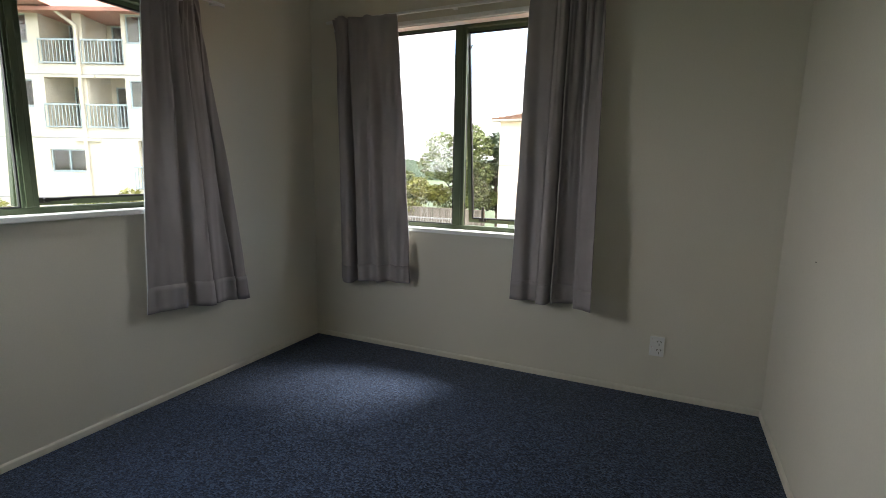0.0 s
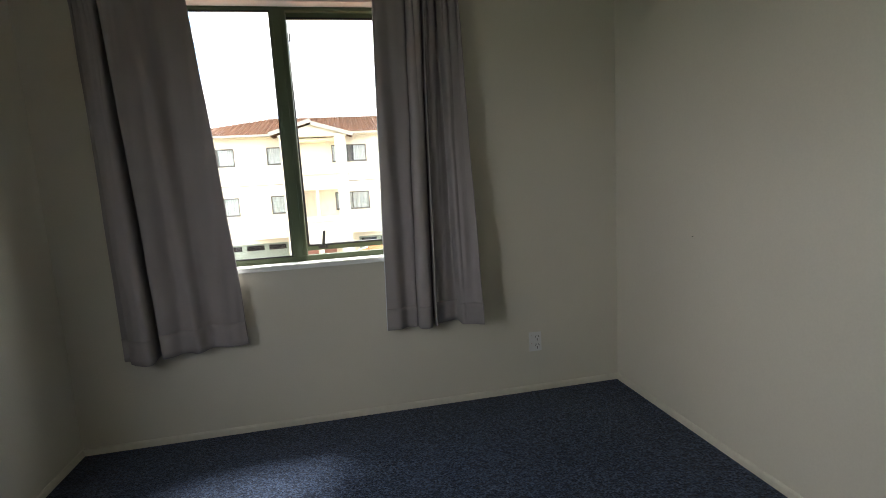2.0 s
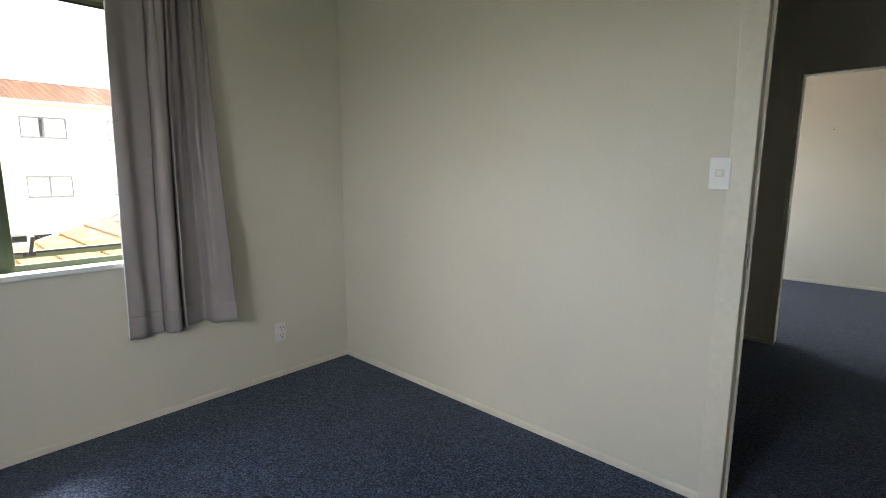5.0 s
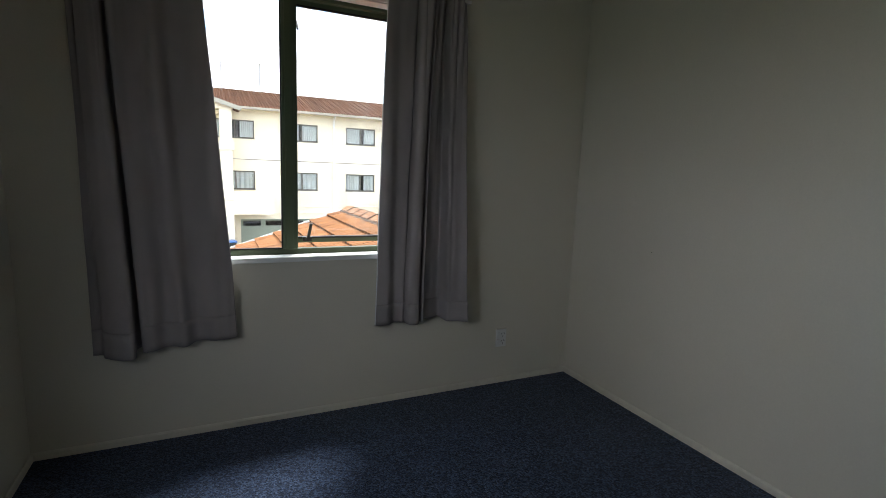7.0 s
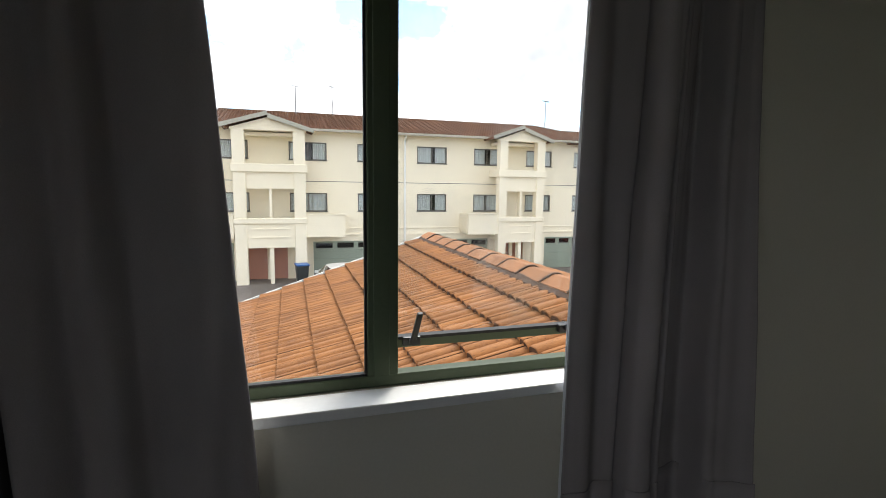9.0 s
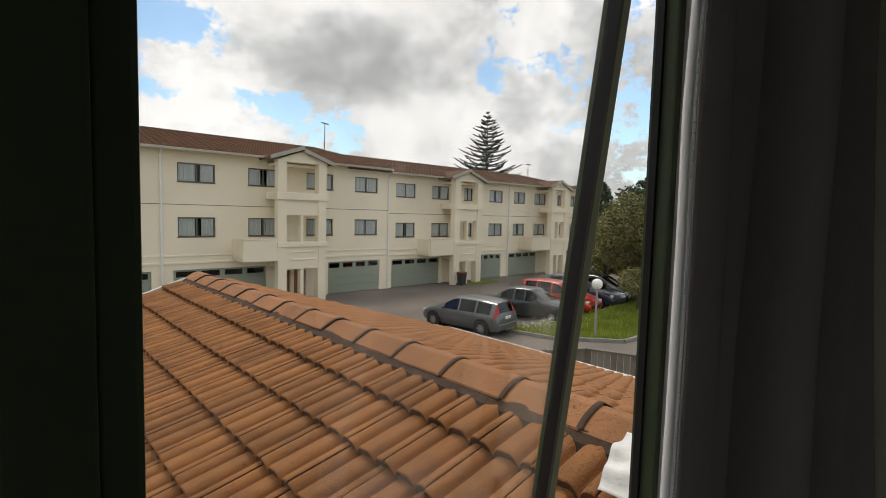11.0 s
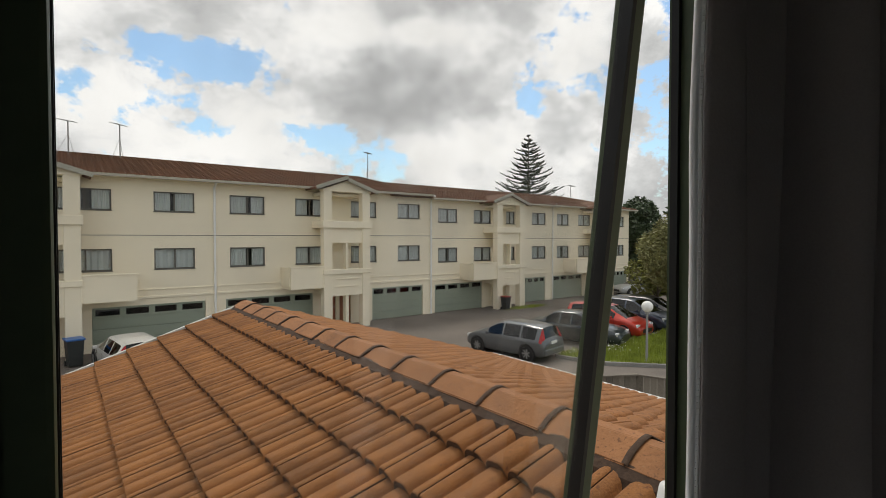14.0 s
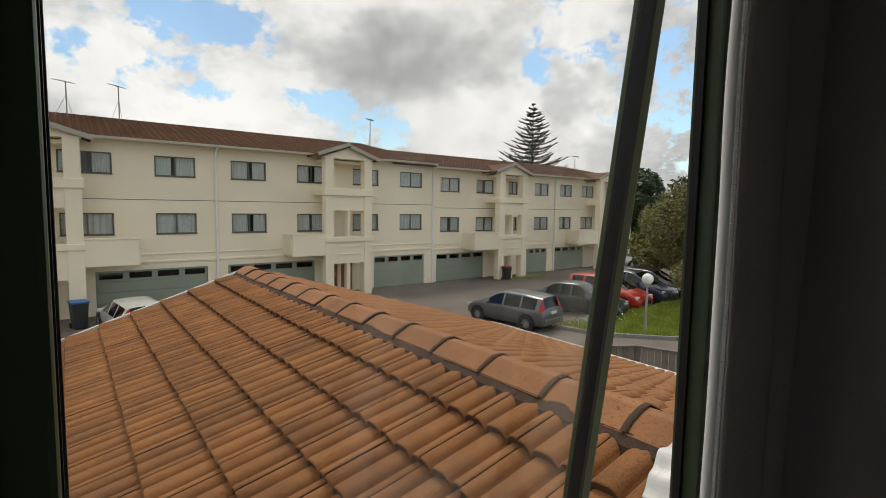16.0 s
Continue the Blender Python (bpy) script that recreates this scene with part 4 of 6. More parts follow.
for x0, x1, wins, gars, doors, dz in ((XL, GAP, W1, GAR1, DOOR1, 0.0), (GAP, XR, W2, GAR2, DOOR2, Z2)):
    holes = []
    for a, b in wins:
        holes += [(a, b, 2.65 + dz, 3.55 + dz), (a, b, 0.06 + dz, 1.0 + dz)]
    holes += [(a, b, G - 0.1, -1.5 + dz * 0.3) for a, b in gars] + [(a, b, G - 0.1, -1.65) for a, b in doors]
    part("wall", wall_bm(x0, x1, G, 4.12 + dz, holes, 0.22, (0, FY, 0), (1, 0, 0), (0, 1, 0)), M_STUCCO, block)
    # flat dark strip in place of the shade in a recessed groove
    part("groove_shade_strip", boxes((x0, x1, FY - 0.004, FY + 0.02, 1.575 + dz, 1.605 + dz)), M_FRAME2, block, "thin dark strip standing in for a shaded plaster groove between storeys")
    part("string_course", boxes((x0, x1, FY - 0.05, FY + 0.02, -1.22 + dz * .5, -1.12 + dz * .5), bev=0.015), M_STUCCO, block)
    part("string_course", boxes((x0, x1, FY - 0.035, FY + 0.02, -0.86 + dz * .5, -0.80 + dz * .5), bev=0.012), M_STUCCO, block)
    # inner floors and back wall carry the rooms' dimness in their colour
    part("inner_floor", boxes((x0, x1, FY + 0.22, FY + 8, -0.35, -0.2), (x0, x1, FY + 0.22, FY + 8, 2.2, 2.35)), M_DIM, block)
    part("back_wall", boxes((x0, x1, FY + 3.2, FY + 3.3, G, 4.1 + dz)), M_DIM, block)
    part("rear_wall", boxes((x0, x1, FY + 8.8, FY + 9.0, G, 4.12 + dz)), M_STUCCO, block)
part("end_wall", boxes((XL, XL + 0.2, FY + 0.22, FY + 8.8, G, 4.12)), M_STUCCO, block)
part("end_wall", boxes((XR - 0.2, XR, FY + 0.22, FY + 8.8, G, 4.12 + Z2)), M_STUCCO, block)


def roof_hip(name, x0, x1, y0, y1, z0, rise, hip0, hip1, material, parent):
    """Pitched roof slab, ridge along x; hip lengths at the ends (0: gable)."""
    bm = bmesh.new()
    ym = (y0 + y1) / 2
    e = [bm.verts.new(p) for p in ((x0, y0, z0), (x1, y0, z0), (x1, y1, z0), (x0, y1, z0))]
    a, b = bm.verts.new((x0 + hip0, ym, z0 + rise)), bm.verts.new((x1 - hip1, ym, z0 + rise))
    for f in ((e[0], e[1], b, a), (e[2], e[3], a, b), (e[1], e[2], b), (e[3], e[0], a), (e[3], e[2], e[1], e[0])):
        bm.faces.new(f)
    bmesh.ops.recalc_face_normals(bm, faces=bm.faces)
    return part(name, bm, material, parent)


roof1 = roof_hip("roof", XL - 0.4, 19.5, FY - 0.5, FY + 9.4, 4.16, 1.36, 4.6, 2.6, M_FARTILE, block)
roof2 = roof_hip("roof", 16.7, XR + 0.5, FY - 0.5, FY + 9.4, 4.16 + Z2, 1.28, 0.0, 4.6, M_FARTILE, block)
# shallow course lines along the near slope: each course a real step
bm = bmesh.new()
for x0, x1, dz, rise, h0, h1 in ((XL - 0.4, 19.5, 0, 1.36, 4.6, 2.6), (16.9, XR + 0.5, Z2, 1.28, 0, 4.6)):
    for k in range(14):
        t0 = k / 14.3
        y, z = FY - 0.5 + 4.95 * t0, 4.16 + dz + rise * t0
        a, b = x0 + h0 * t0, x1 - h1 * t0
        n = int((b - a) / 0.055)
        prev = None
        for i in range(n + 1):
            x = a + (b - a) * i / n
            q = 0.07 * abs(math.cos(math.pi * x / 0.26)) + 0.012 * math.sin(x * 41.3 + k * 7.7)
            cur = [bm.verts.new((x, y, z + 0.004)), bm.verts.new((x, y + 0.012, z + 0.045 + q)), bm.verts.new((x, y + 0.362, z + 0.108 + q * 0.8))]
            if prev:
                bm.faces.new((prev[0], cur[0], cur[1], prev[1]))
                bm.faces.new((prev[1], cur[1], cur[2], prev[2])).smooth = True
            prev = cur
part("tile_courses", bm, M_FARTILE, block)["kind"] = "stuff"
bm = bmesh.new()
box(bm, XL + 4.2, 16.95, FY + 4.33, FY + 4.57, 5.5, 5.60, bev=0.03)
box(bm, 16.9, XR - 4.1, FY + 4.33, FY + 4.57, 5.42 + Z2, 5.52 + Z2, bev=0.03)
part("ridge_tiles", bm, M_FARTILE, block)
for x0, x1, dz in ((XL - 0.4, 19.5, 0), (19.5, XR + 0.5, Z2)):
    part("gutter", boxes((x0, x1, FY - 0.62, FY - 0.5, 4.05 + dz, 4.17 + dz), bev=0.02), M_GUTTER, block, "beige eaves gutter")
    part("soffit", boxes((x0, x1, FY - 0.5, FY + 0.0, 4.08 + dz, 4.12 + dz)), M_STUCCO, block)
for x in (6.87, GAP - 0.05, 31.52):
    bm = bmesh.new()
    cyl(bm, (x, FY - 0.07, G), (x, FY - 0.07, 3.85), 0.055, seg=10)
    cyl(bm, (x, FY - 0.07, 3.85), (x, FY - 0.5, 4.1), 0.055, seg=10)
    part("downpipe", bm, M_SILL, block, "white painted downpipe")

rw = random.Random(11)


def facade_window(x0, x1, z0, z1, parent, frame_mat=M_FRAME2, y=FY, net=None, open_sash=False):
    fr = part("window", boxes((x0, x1, y + 0.05, y + 0.11, z0, z0 + 0.055), (x0, x1, y + 0.05, y + 0.11, z1 - 0.055, z1), (x0, x0 + 0.055, y + 0.05, y + 0.11, z0 + .055, z1 - .055), (x1 - 0.055, x1, y + 0.05, y + 0.11, z0 + .055, z1 - .055), ((x0 + x1) / 2 - 0.03, (x0 + x1) / 2 + 0.03, y + 0.05, y + 0.11, z0 + .055, z1 - .055)), frame_mat, parent)
    for a, b in ((x0 + 0.05, (x0 + x1) / 2), ((x0 + x1) / 2, x1 - 0.05)):
        part("pane", boxes((a, b, y + 0.075, y + 0.082, z0 + 0.05, z1 - 0.05)), M_FARGLASS, fr)
    part("sill", boxes((x0 - 0.03, x1 + 0.03, y - 0.03, y + 0.05, z0 - 0.03, z0 + 0.004)), frame_mat, fr)
    net = True if net is None else net
    if net:
        bm = bmesh.new()
        spans = [(x0, x0 + (x1 - x0) * rw.uniform(0.40, 0.52)), (x1 - (x1 - x0) * rw.uniform(0.36, 0.5), x1)] if rw.random() < 0.75 else [(x0, x1)]
        for a, b in spans:
            n = 24
            prev = None
            for k in range(n + 1):
                xx = a + (b - a) * k / n
                yy = y + 0.135 + 0.025 * math.sin(k * 1.9 + a)
                cur = [bm.verts.new((xx, yy, z0 - 0.05)), bm.verts.new((xx, yy, z1 + 0.05))]
                if prev:
                    bm.faces.new((prev[0], cur[0], cur[1], prev[1]))
                prev = cur
        c = part("net_curtain", bm, M_NET, fr, "pale net curtain")
        c.modifiers.new("thick", "SOLIDIFY").thickness = 0.01
    return fr


for wins, dz in ((W1, 0.0), (W2, Z2)):
    for a, b in wins:
        for z0, z1 in ((2.65, 3.55), (0.06, 1.0)):
            facade_window(a, b, z0 + dz, z1 + dz, block)


def garage(x0, x1, z1):
    g = part("garage_door", boxes((x0, x1, FY + 0.10, FY + 0.13, G + 0.02, z1)), M_GARAGE, block, "sage green sectional garage door")
    n = 4
    h = (z1 - G - 0.02) / n
    for k in range(n):
        za, zb = G + 0.03 + k * h, G + 0.01 + (k + 1) * h
        m = 4
        if k == n - 1:
            holes = []
            wseg = (x1 - x0) / m
            for i in range(m):
                holes.append((x0 + i * wseg + 0.12, x0 + (i + 1) * wseg - 0.12, za + 0.1, zb - 0.08))
            part("panel", wall_bm(x0 + 0.02, x1 - 0.02, za, zb, holes, 0.03, (0, FY + 0.06, 0), (1, 0, 0), (0, 1, 0)), M_GARAGE, g)
            for a, b, c, d in holes:
                part("light", boxes((a, b, FY + 0.085, FY + 0.092, c, d)), M_CARGLASS, g, "dark glazed garage light")
        else:
            part("panel", boxes((x0 + 0.02, x1 - 0.02, FY + 0.06, FY + 0.10, za, zb), bev=0.012), M_GARAGE, g)


for a, b in GAR1:
    garage(a, b, -1.5)
for a, b in GAR2:
    garage(a, b, -1.55)
for ds, mt in ((DOOR1[:2], M_SALMON), (DOOR1[2:], M_RUST), (DOOR2, M_STUCCO)):
    for a, b in ds:
        d = part("entry_door", boxes((a, b, FY + 0.12, FY + 0.16, G + 0.02, -1.66), bev=0.01), mt, block)
        part("door_handle", boxes((b - 0.12, b - 0.06, FY + 0.08, FY + 0.12, G + 1.0, G + 1.06), bev=0.01), M_STEEL, d)


def portico(c, hw, cw, dz, bal):
    """Two tall columns with a small gable, cross beams, a parapet panel and balcony parapets."""
    y0, y1 = FY - 1.35, FY - 0.9
    p = part("portico", boxes((c - hw, c - hw + cw, y0, y1, G, 3.98 + dz), bev=0.02), M_STUCCO, block, "cream stucco entrance portico")
    part("column", boxes((c + hw - cw, c + hw, y0, y1, G, 3.98 + dz), bev=0.02), M_STUCCO, p)
    part("beam", boxes((c - hw - 0.08, c + hw + 0.08, y0 - 0.06, FY, 1.98 + dz, 2.36 + dz), bev=0.03), M_STUCCO, p)
    part("spandrel", boxes((c - hw + cw, c + hw - cw, y0 + 0.08, y1, 1.2 + dz, 1.98 + dz)), M_STUCCO, p)
    part("post", boxes((c - 0.06, c + 0.06, y0 + 0.1, y1, -0.3 + dz, 1.2 + dz)), M_STUCCO, p)
    part("parapet", boxes((c - hw - 0.04, c + hw + 0.04, y0 - 0.05, y1 + 0.1, -0.46 + dz, -0.2 + dz), bev=0.03), M_STUCCO, p)
    part("panel", boxes((c - hw + cw, c + hw - cw, y0 + 0.05, y1 + 0.05, -1.62 + dz, -0.46 + dz)), M_STUCCO, p)
    for z in (-0.75, -1.15):
        part("panel_moulding", boxes((c - hw + cw + 0.25, c + hw - cw - 0.25, y0 + 0.01, y0 + 0.06, z + dz, z + 0.07 + dz), bev=0.015), M_STUCCO, p)
    part("post", boxes((c - 0.09, c + 0.09, y0 + 0.1, y1, G, -1.62 + dz)), M_STUCCO, p)
    part("slab", boxes((c - hw, c + hw, y1, FY, -1.5 + dz, -1.3 + dz), (c - hw, c + hw, y1, FY, 3.7 + dz, 3.85 + dz)), M_STUCCO, p)
    bm = bmesh.new()
    a, b, t = (c - hw - 0.1), (c + hw + 0.1), 4.62 + dz
    for yy in (y0 + 0.03, y1):
        for q in ((a, 3.98 + dz), (b, 3.98 + dz), (c, t - 0.1)):
            bm.verts.new((q[0], yy, q[1]))
    bm.verts.ensure_lookup_table()
    V = bm.verts
    bm.faces.new((V[0], V[1], V[2])), bm.faces.new((V[3], V[5], V[4]))
    for i in range(3):
        bm.faces.new((V[i], V[(i + 1) % 3], V[3 + (i + 1) % 3], V[3 + i]))
    bmesh.ops.recalc_face_normals(bm, faces=bm.faces)
    part("pediment", bm, M_STUCCO, p)
    part("lintel", boxes((c - hw - 0.06, c + hw + 0.06, y0 - 0.02, y1, 3.9 + dz, 4.0 + dz), bev=0.02), M_STUCCO, p)
    part("gable_vent", boxes((c - 0.12, c + 0.12, y0 + 0.0, y0 + 0.03, 4.12 + dz, 4.36 + dz)), M_STUCCO, p)
    for s in (-1, 1):
        bm = bmesh.new()
        half = hw + 0.42
        ang = math.atan2(0.62, half)
        L = half / math.cos(ang)
        box(bm, 0, L, -0.12, 2.6, -0.10, 0.02, bev=0.01, m=Matrix.Translation((c, y0 - 0.05, t)) @ Matrix.Rotation(ang if s > 0 else math.pi - ang, 4, "Y"))
        part("gable_roof", bm, M_FARTILE, p, "brown tiled gable roof")
        bm = bmesh.new()
        box(bm, 0, L + 0.03, -0.16, -0.12, -0.16, 0.03, bev=0.008, m=Matrix.Translation((c, y0 - 0.05, t)) @ Matrix.Rotation(ang if s > 0 else math.pi - ang, 4, "Y"))
        part("barge_board", bm, M_BARGE, p, "grey-green barge board")
    for a, b in bal:
        o = part("balcony", wall_bm(a, b, -1.14 + dz, -0.06 + dz, [], 0.12, (0, y0 + 0.05, 0), (1, 0, 0), (0, 1, 0)), M_STUCCO, block, "solid stucco balcony parapet")
        part("floor_slab", boxes((a, b, y0 + 0.17, FY, -1.14 + dz, -0.99 + dz)), M_STUCCO, o)
        for e in (a, b):
            part("side_parapet", boxes((e - 0.06, e + 0.06, y0 + 0.17, FY, -0.99 + dz, -0.06 + dz)), M_STUCCO, o)
        part("coping", boxes((a - 0.08, b + 0.08, y0 + 0.02, y0 + 0.2, -0.06 + dz, 0.0 + dz), bev=0.01), M_STUCCO, o)


portico(0.07, 1.63, 0.55, 0.0, [(-3.4, -1.6), (1.7, 3.55)])
portico(13.2, 1.36, 0.47, 0.0, [(10.1, 11.84)])
portico(25.65, 1.36, 0.52, Z2, [(22.2, 24.3)])
portico(36.7, 1.2, 0.5, Z2, [(33.0, 35.5)])


def antenna(x, z0, h):
    o = thing("tv_antenna", "thin grey rooftop television antenna with stays", "antenna", (x, FY + 4.0, z0), rw.uniform(52, 80), "antennas")
    bm = bmesh.new()
    cyl(bm, (0, 0, -0.3), (0, 0, h), 0.028, seg=6)
    part("mast", bm, M_POST, o)
    bm = bmesh.new()
    cyl(bm, (-0.6, 0, h - 0.06), (0.4, 0, h + 0.04), 0.022, seg=6)
    for k in range(8):
        x1 = -0.55 + k * 0.125
        z1 = h - 0.01 + 0.1 * x1
        cyl(bm, (x1, -0.24, z1 - 0.05), (x1, 0.24, z1 + 0.05), 0.014, seg=5)
    part("yagi", bm, M_POST, o)
    for s in (-0.8, 0.7):
        bm = bmesh.new()
        cyl(bm, (s, 0.1, -0.25), (0, 0, h * 0.62), 0.010, seg=5)
        part("stay_wire", bm, M_POST, o)


for x, h in ((1.4, 1.6), (3.45, 1.7), (17.4, 1.75), (39.0, 1.2)):
    antenna(x, 5.4 if x < 18.6 else 5.15, h)

# ---- balconied apartments seen through the west window ----
f, r = Vector((-0.4107, 0.9118, 0)), Vector((0.9118, 0.4107, 0))
o0 = Vector((2.362, -2.902, 0)) + f * 21.0
apt = thing("balcony_apartments", "pale cream apartment building with blue-grey balcony rails", "apartment building", (o0.x, o0.y, 0), math.degrees(math.atan2(r.y, r.x)))


def uv(a, b):
    """Place on the facade, 21 m off, from a slope to the side and one upwards."""
    v = (441 - b) / 871
    return 21 * (a - 784) / 871 / 1.0347, 1.242 + 21 * (v * 0.9874 - 0.158) / (0.9874 + 0.158 * v)


STORE = [uv(0, 122)[1] - 0.02, uv(0, 236)[1] - 0.02, uv(0, 345)[1]]
BAYS = [(uv(62, 0)[0], uv(122, 0)[0]), (uv(138, 0)[0], uv(207, 0)[0])]
holes = []
for k, zf in enumerate(STORE):
    for a, b in (BAYS if k < 2 else [(uv(222, 0)[0], uv(300, 0)[0])]):
        holes.append((a, b, zf, zf + 2.05))
    if k < 2:
        holes.append((uv(214, 0)[0], uv(262, 0)[0], zf + 0.85, zf + 1.95))
        holes.append((uv(5, 0)[0], uv(40, 0)[0], zf + 0.85, zf + 1.95))
holes.append((uv(60, 0)[0], uv(127, 0)[0], STORE[2] + 0.72, STORE[2] + 1.65))
UE0, UE1, ZE = -27.0, -11.4, uv(0, 32)[1]
part("wall", wall_bm(UE0, UE1, G, ZE, holes, 0.2, (0, 0, 0), (1, 0, 0), (0, 1, 0)), M_STUCCO2, apt)
part("recess_wall", boxes((UE0, UE1, 1.7, 1.8, G, ZE)), M_STUCCO2, apt)
part("end_wall", boxes((UE1 - 0.2, UE1, 0.2, 9, G, ZE)), M_STUCCO2, apt)
part("recess_side", boxes(*[(u - 0.07, u + 0.07, 0.2, 1.7, STORE[1], STORE[0] + 2.3) for u in (BAYS[0][0] - .1, (BAYS[0][1] + BAYS[1][0]) / 2, BAYS[1][1] + .1)]), M_STUCCO2, apt)
part("floor_band", boxes(*[(UE0, UE1, -0.02, 0.0, z - 0.42, z - 0.38) for z in STORE]), M_POST, apt)
part("floor_slab", boxes(*[(UE0, UE1, 0.2, 1.7, z - 0.2, z) for z in STORE]), M_STUCCO2, apt)
roof_hip("roof", UE0 - 0.5, UE1 + 0.5, -0.6, 9.5, ZE, 2.6, 4.5, 4.5, M_PINKTILE, apt)
part("gutter", boxes((UE0 - 0.5, UE1 + 0.5, -0.72, -0.6, ZE - 0.1, ZE + 0.06), bev=0.02), M_PINKTILE, apt, "terracotta coloured fascia gutter")
roof_hip("dormer_roof", uv(-60, 0)[0], uv(105, 0)[0], -1.2, 3.0, ZE + 0.12, 1.0, 1.8, 1.8, M_PINKTILE, apt)
bm = bmesh.new()
up = (BAYS[0][1] + BAYS[1][0]) / 2
cyl(bm, (up, -0.1, G), (up, -0.1, ZE - 0.5), 0.07, seg=10)
cyl(bm, (up, -0.1, ZE - 0.5), (up - 0.5, -0.55, ZE), 0.07, seg=10)
part("downpipe", bm, M_STUCCO2, apt, "cream downpipe with brackets")
part("pipe_bracket", boxes(*[(up - 0.5, up + 0.6, -0.14, -0.02, z - 0.55, z - 0.45) for z in STORE[:2]]), M_STUCCO2, apt)
for k, zf in enumerate(STORE):
    for a, b in (BAYS if k < 2 else [(uv(216, 0)[0], uv(290, 0)[0])]):
        bal = part("balcony_rail", boxes((a - 0.08, b + 0.08, -0.10, -0.05, zf + 0.92, zf + 0.98), (a - 0.08, b + 0.08, -0.10, -0.05, zf + 0.02, zf + 0.07)), M_FRAMEB, apt, "blue-grey metal balcony railing")
        n = int((b - a) / 0.13)
        for i in range(n + 1):
            x = a - 0.05 + (b - a + 0.1) * i / n
            part("baluster", boxes((x - 0.012, x + 0.012, -0.09, -0.06, zf + 0.07, zf + 0.92)), M_FRAMEB, bal)
        m0 = (a + b) / 2
        facade_window(m0 - 0.62, m0 + 0.55, zf + 0.02, zf + 1.9, apt, M_FRAMEB, 1.5, net=False)
        # dark panel close behind the glass, in place of the room's shade
        part("room_shade_panel", boxes((m0 - 0.62, m0 + 0.55, 1.62, 1.69, zf + 0.02, zf + 1.9)), M_DIM, apt)
    if k < 2:
        for p0, p1 in ((214, 262), (5, 40)):
            facade_window(uv(p0, 0)[0], uv(p1, 0)[0], zf + 0.85, zf + 1.95, apt, M_FRAMEB, 0.0, net=False)
facade_window(uv(60, 0)[0], uv(127, 0)[0], STORE[2] + 0.72, STORE[2] + 1.65, apt, M_FRAMEB, 0.0, net=False)
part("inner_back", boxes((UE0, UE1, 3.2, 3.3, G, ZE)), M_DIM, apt)


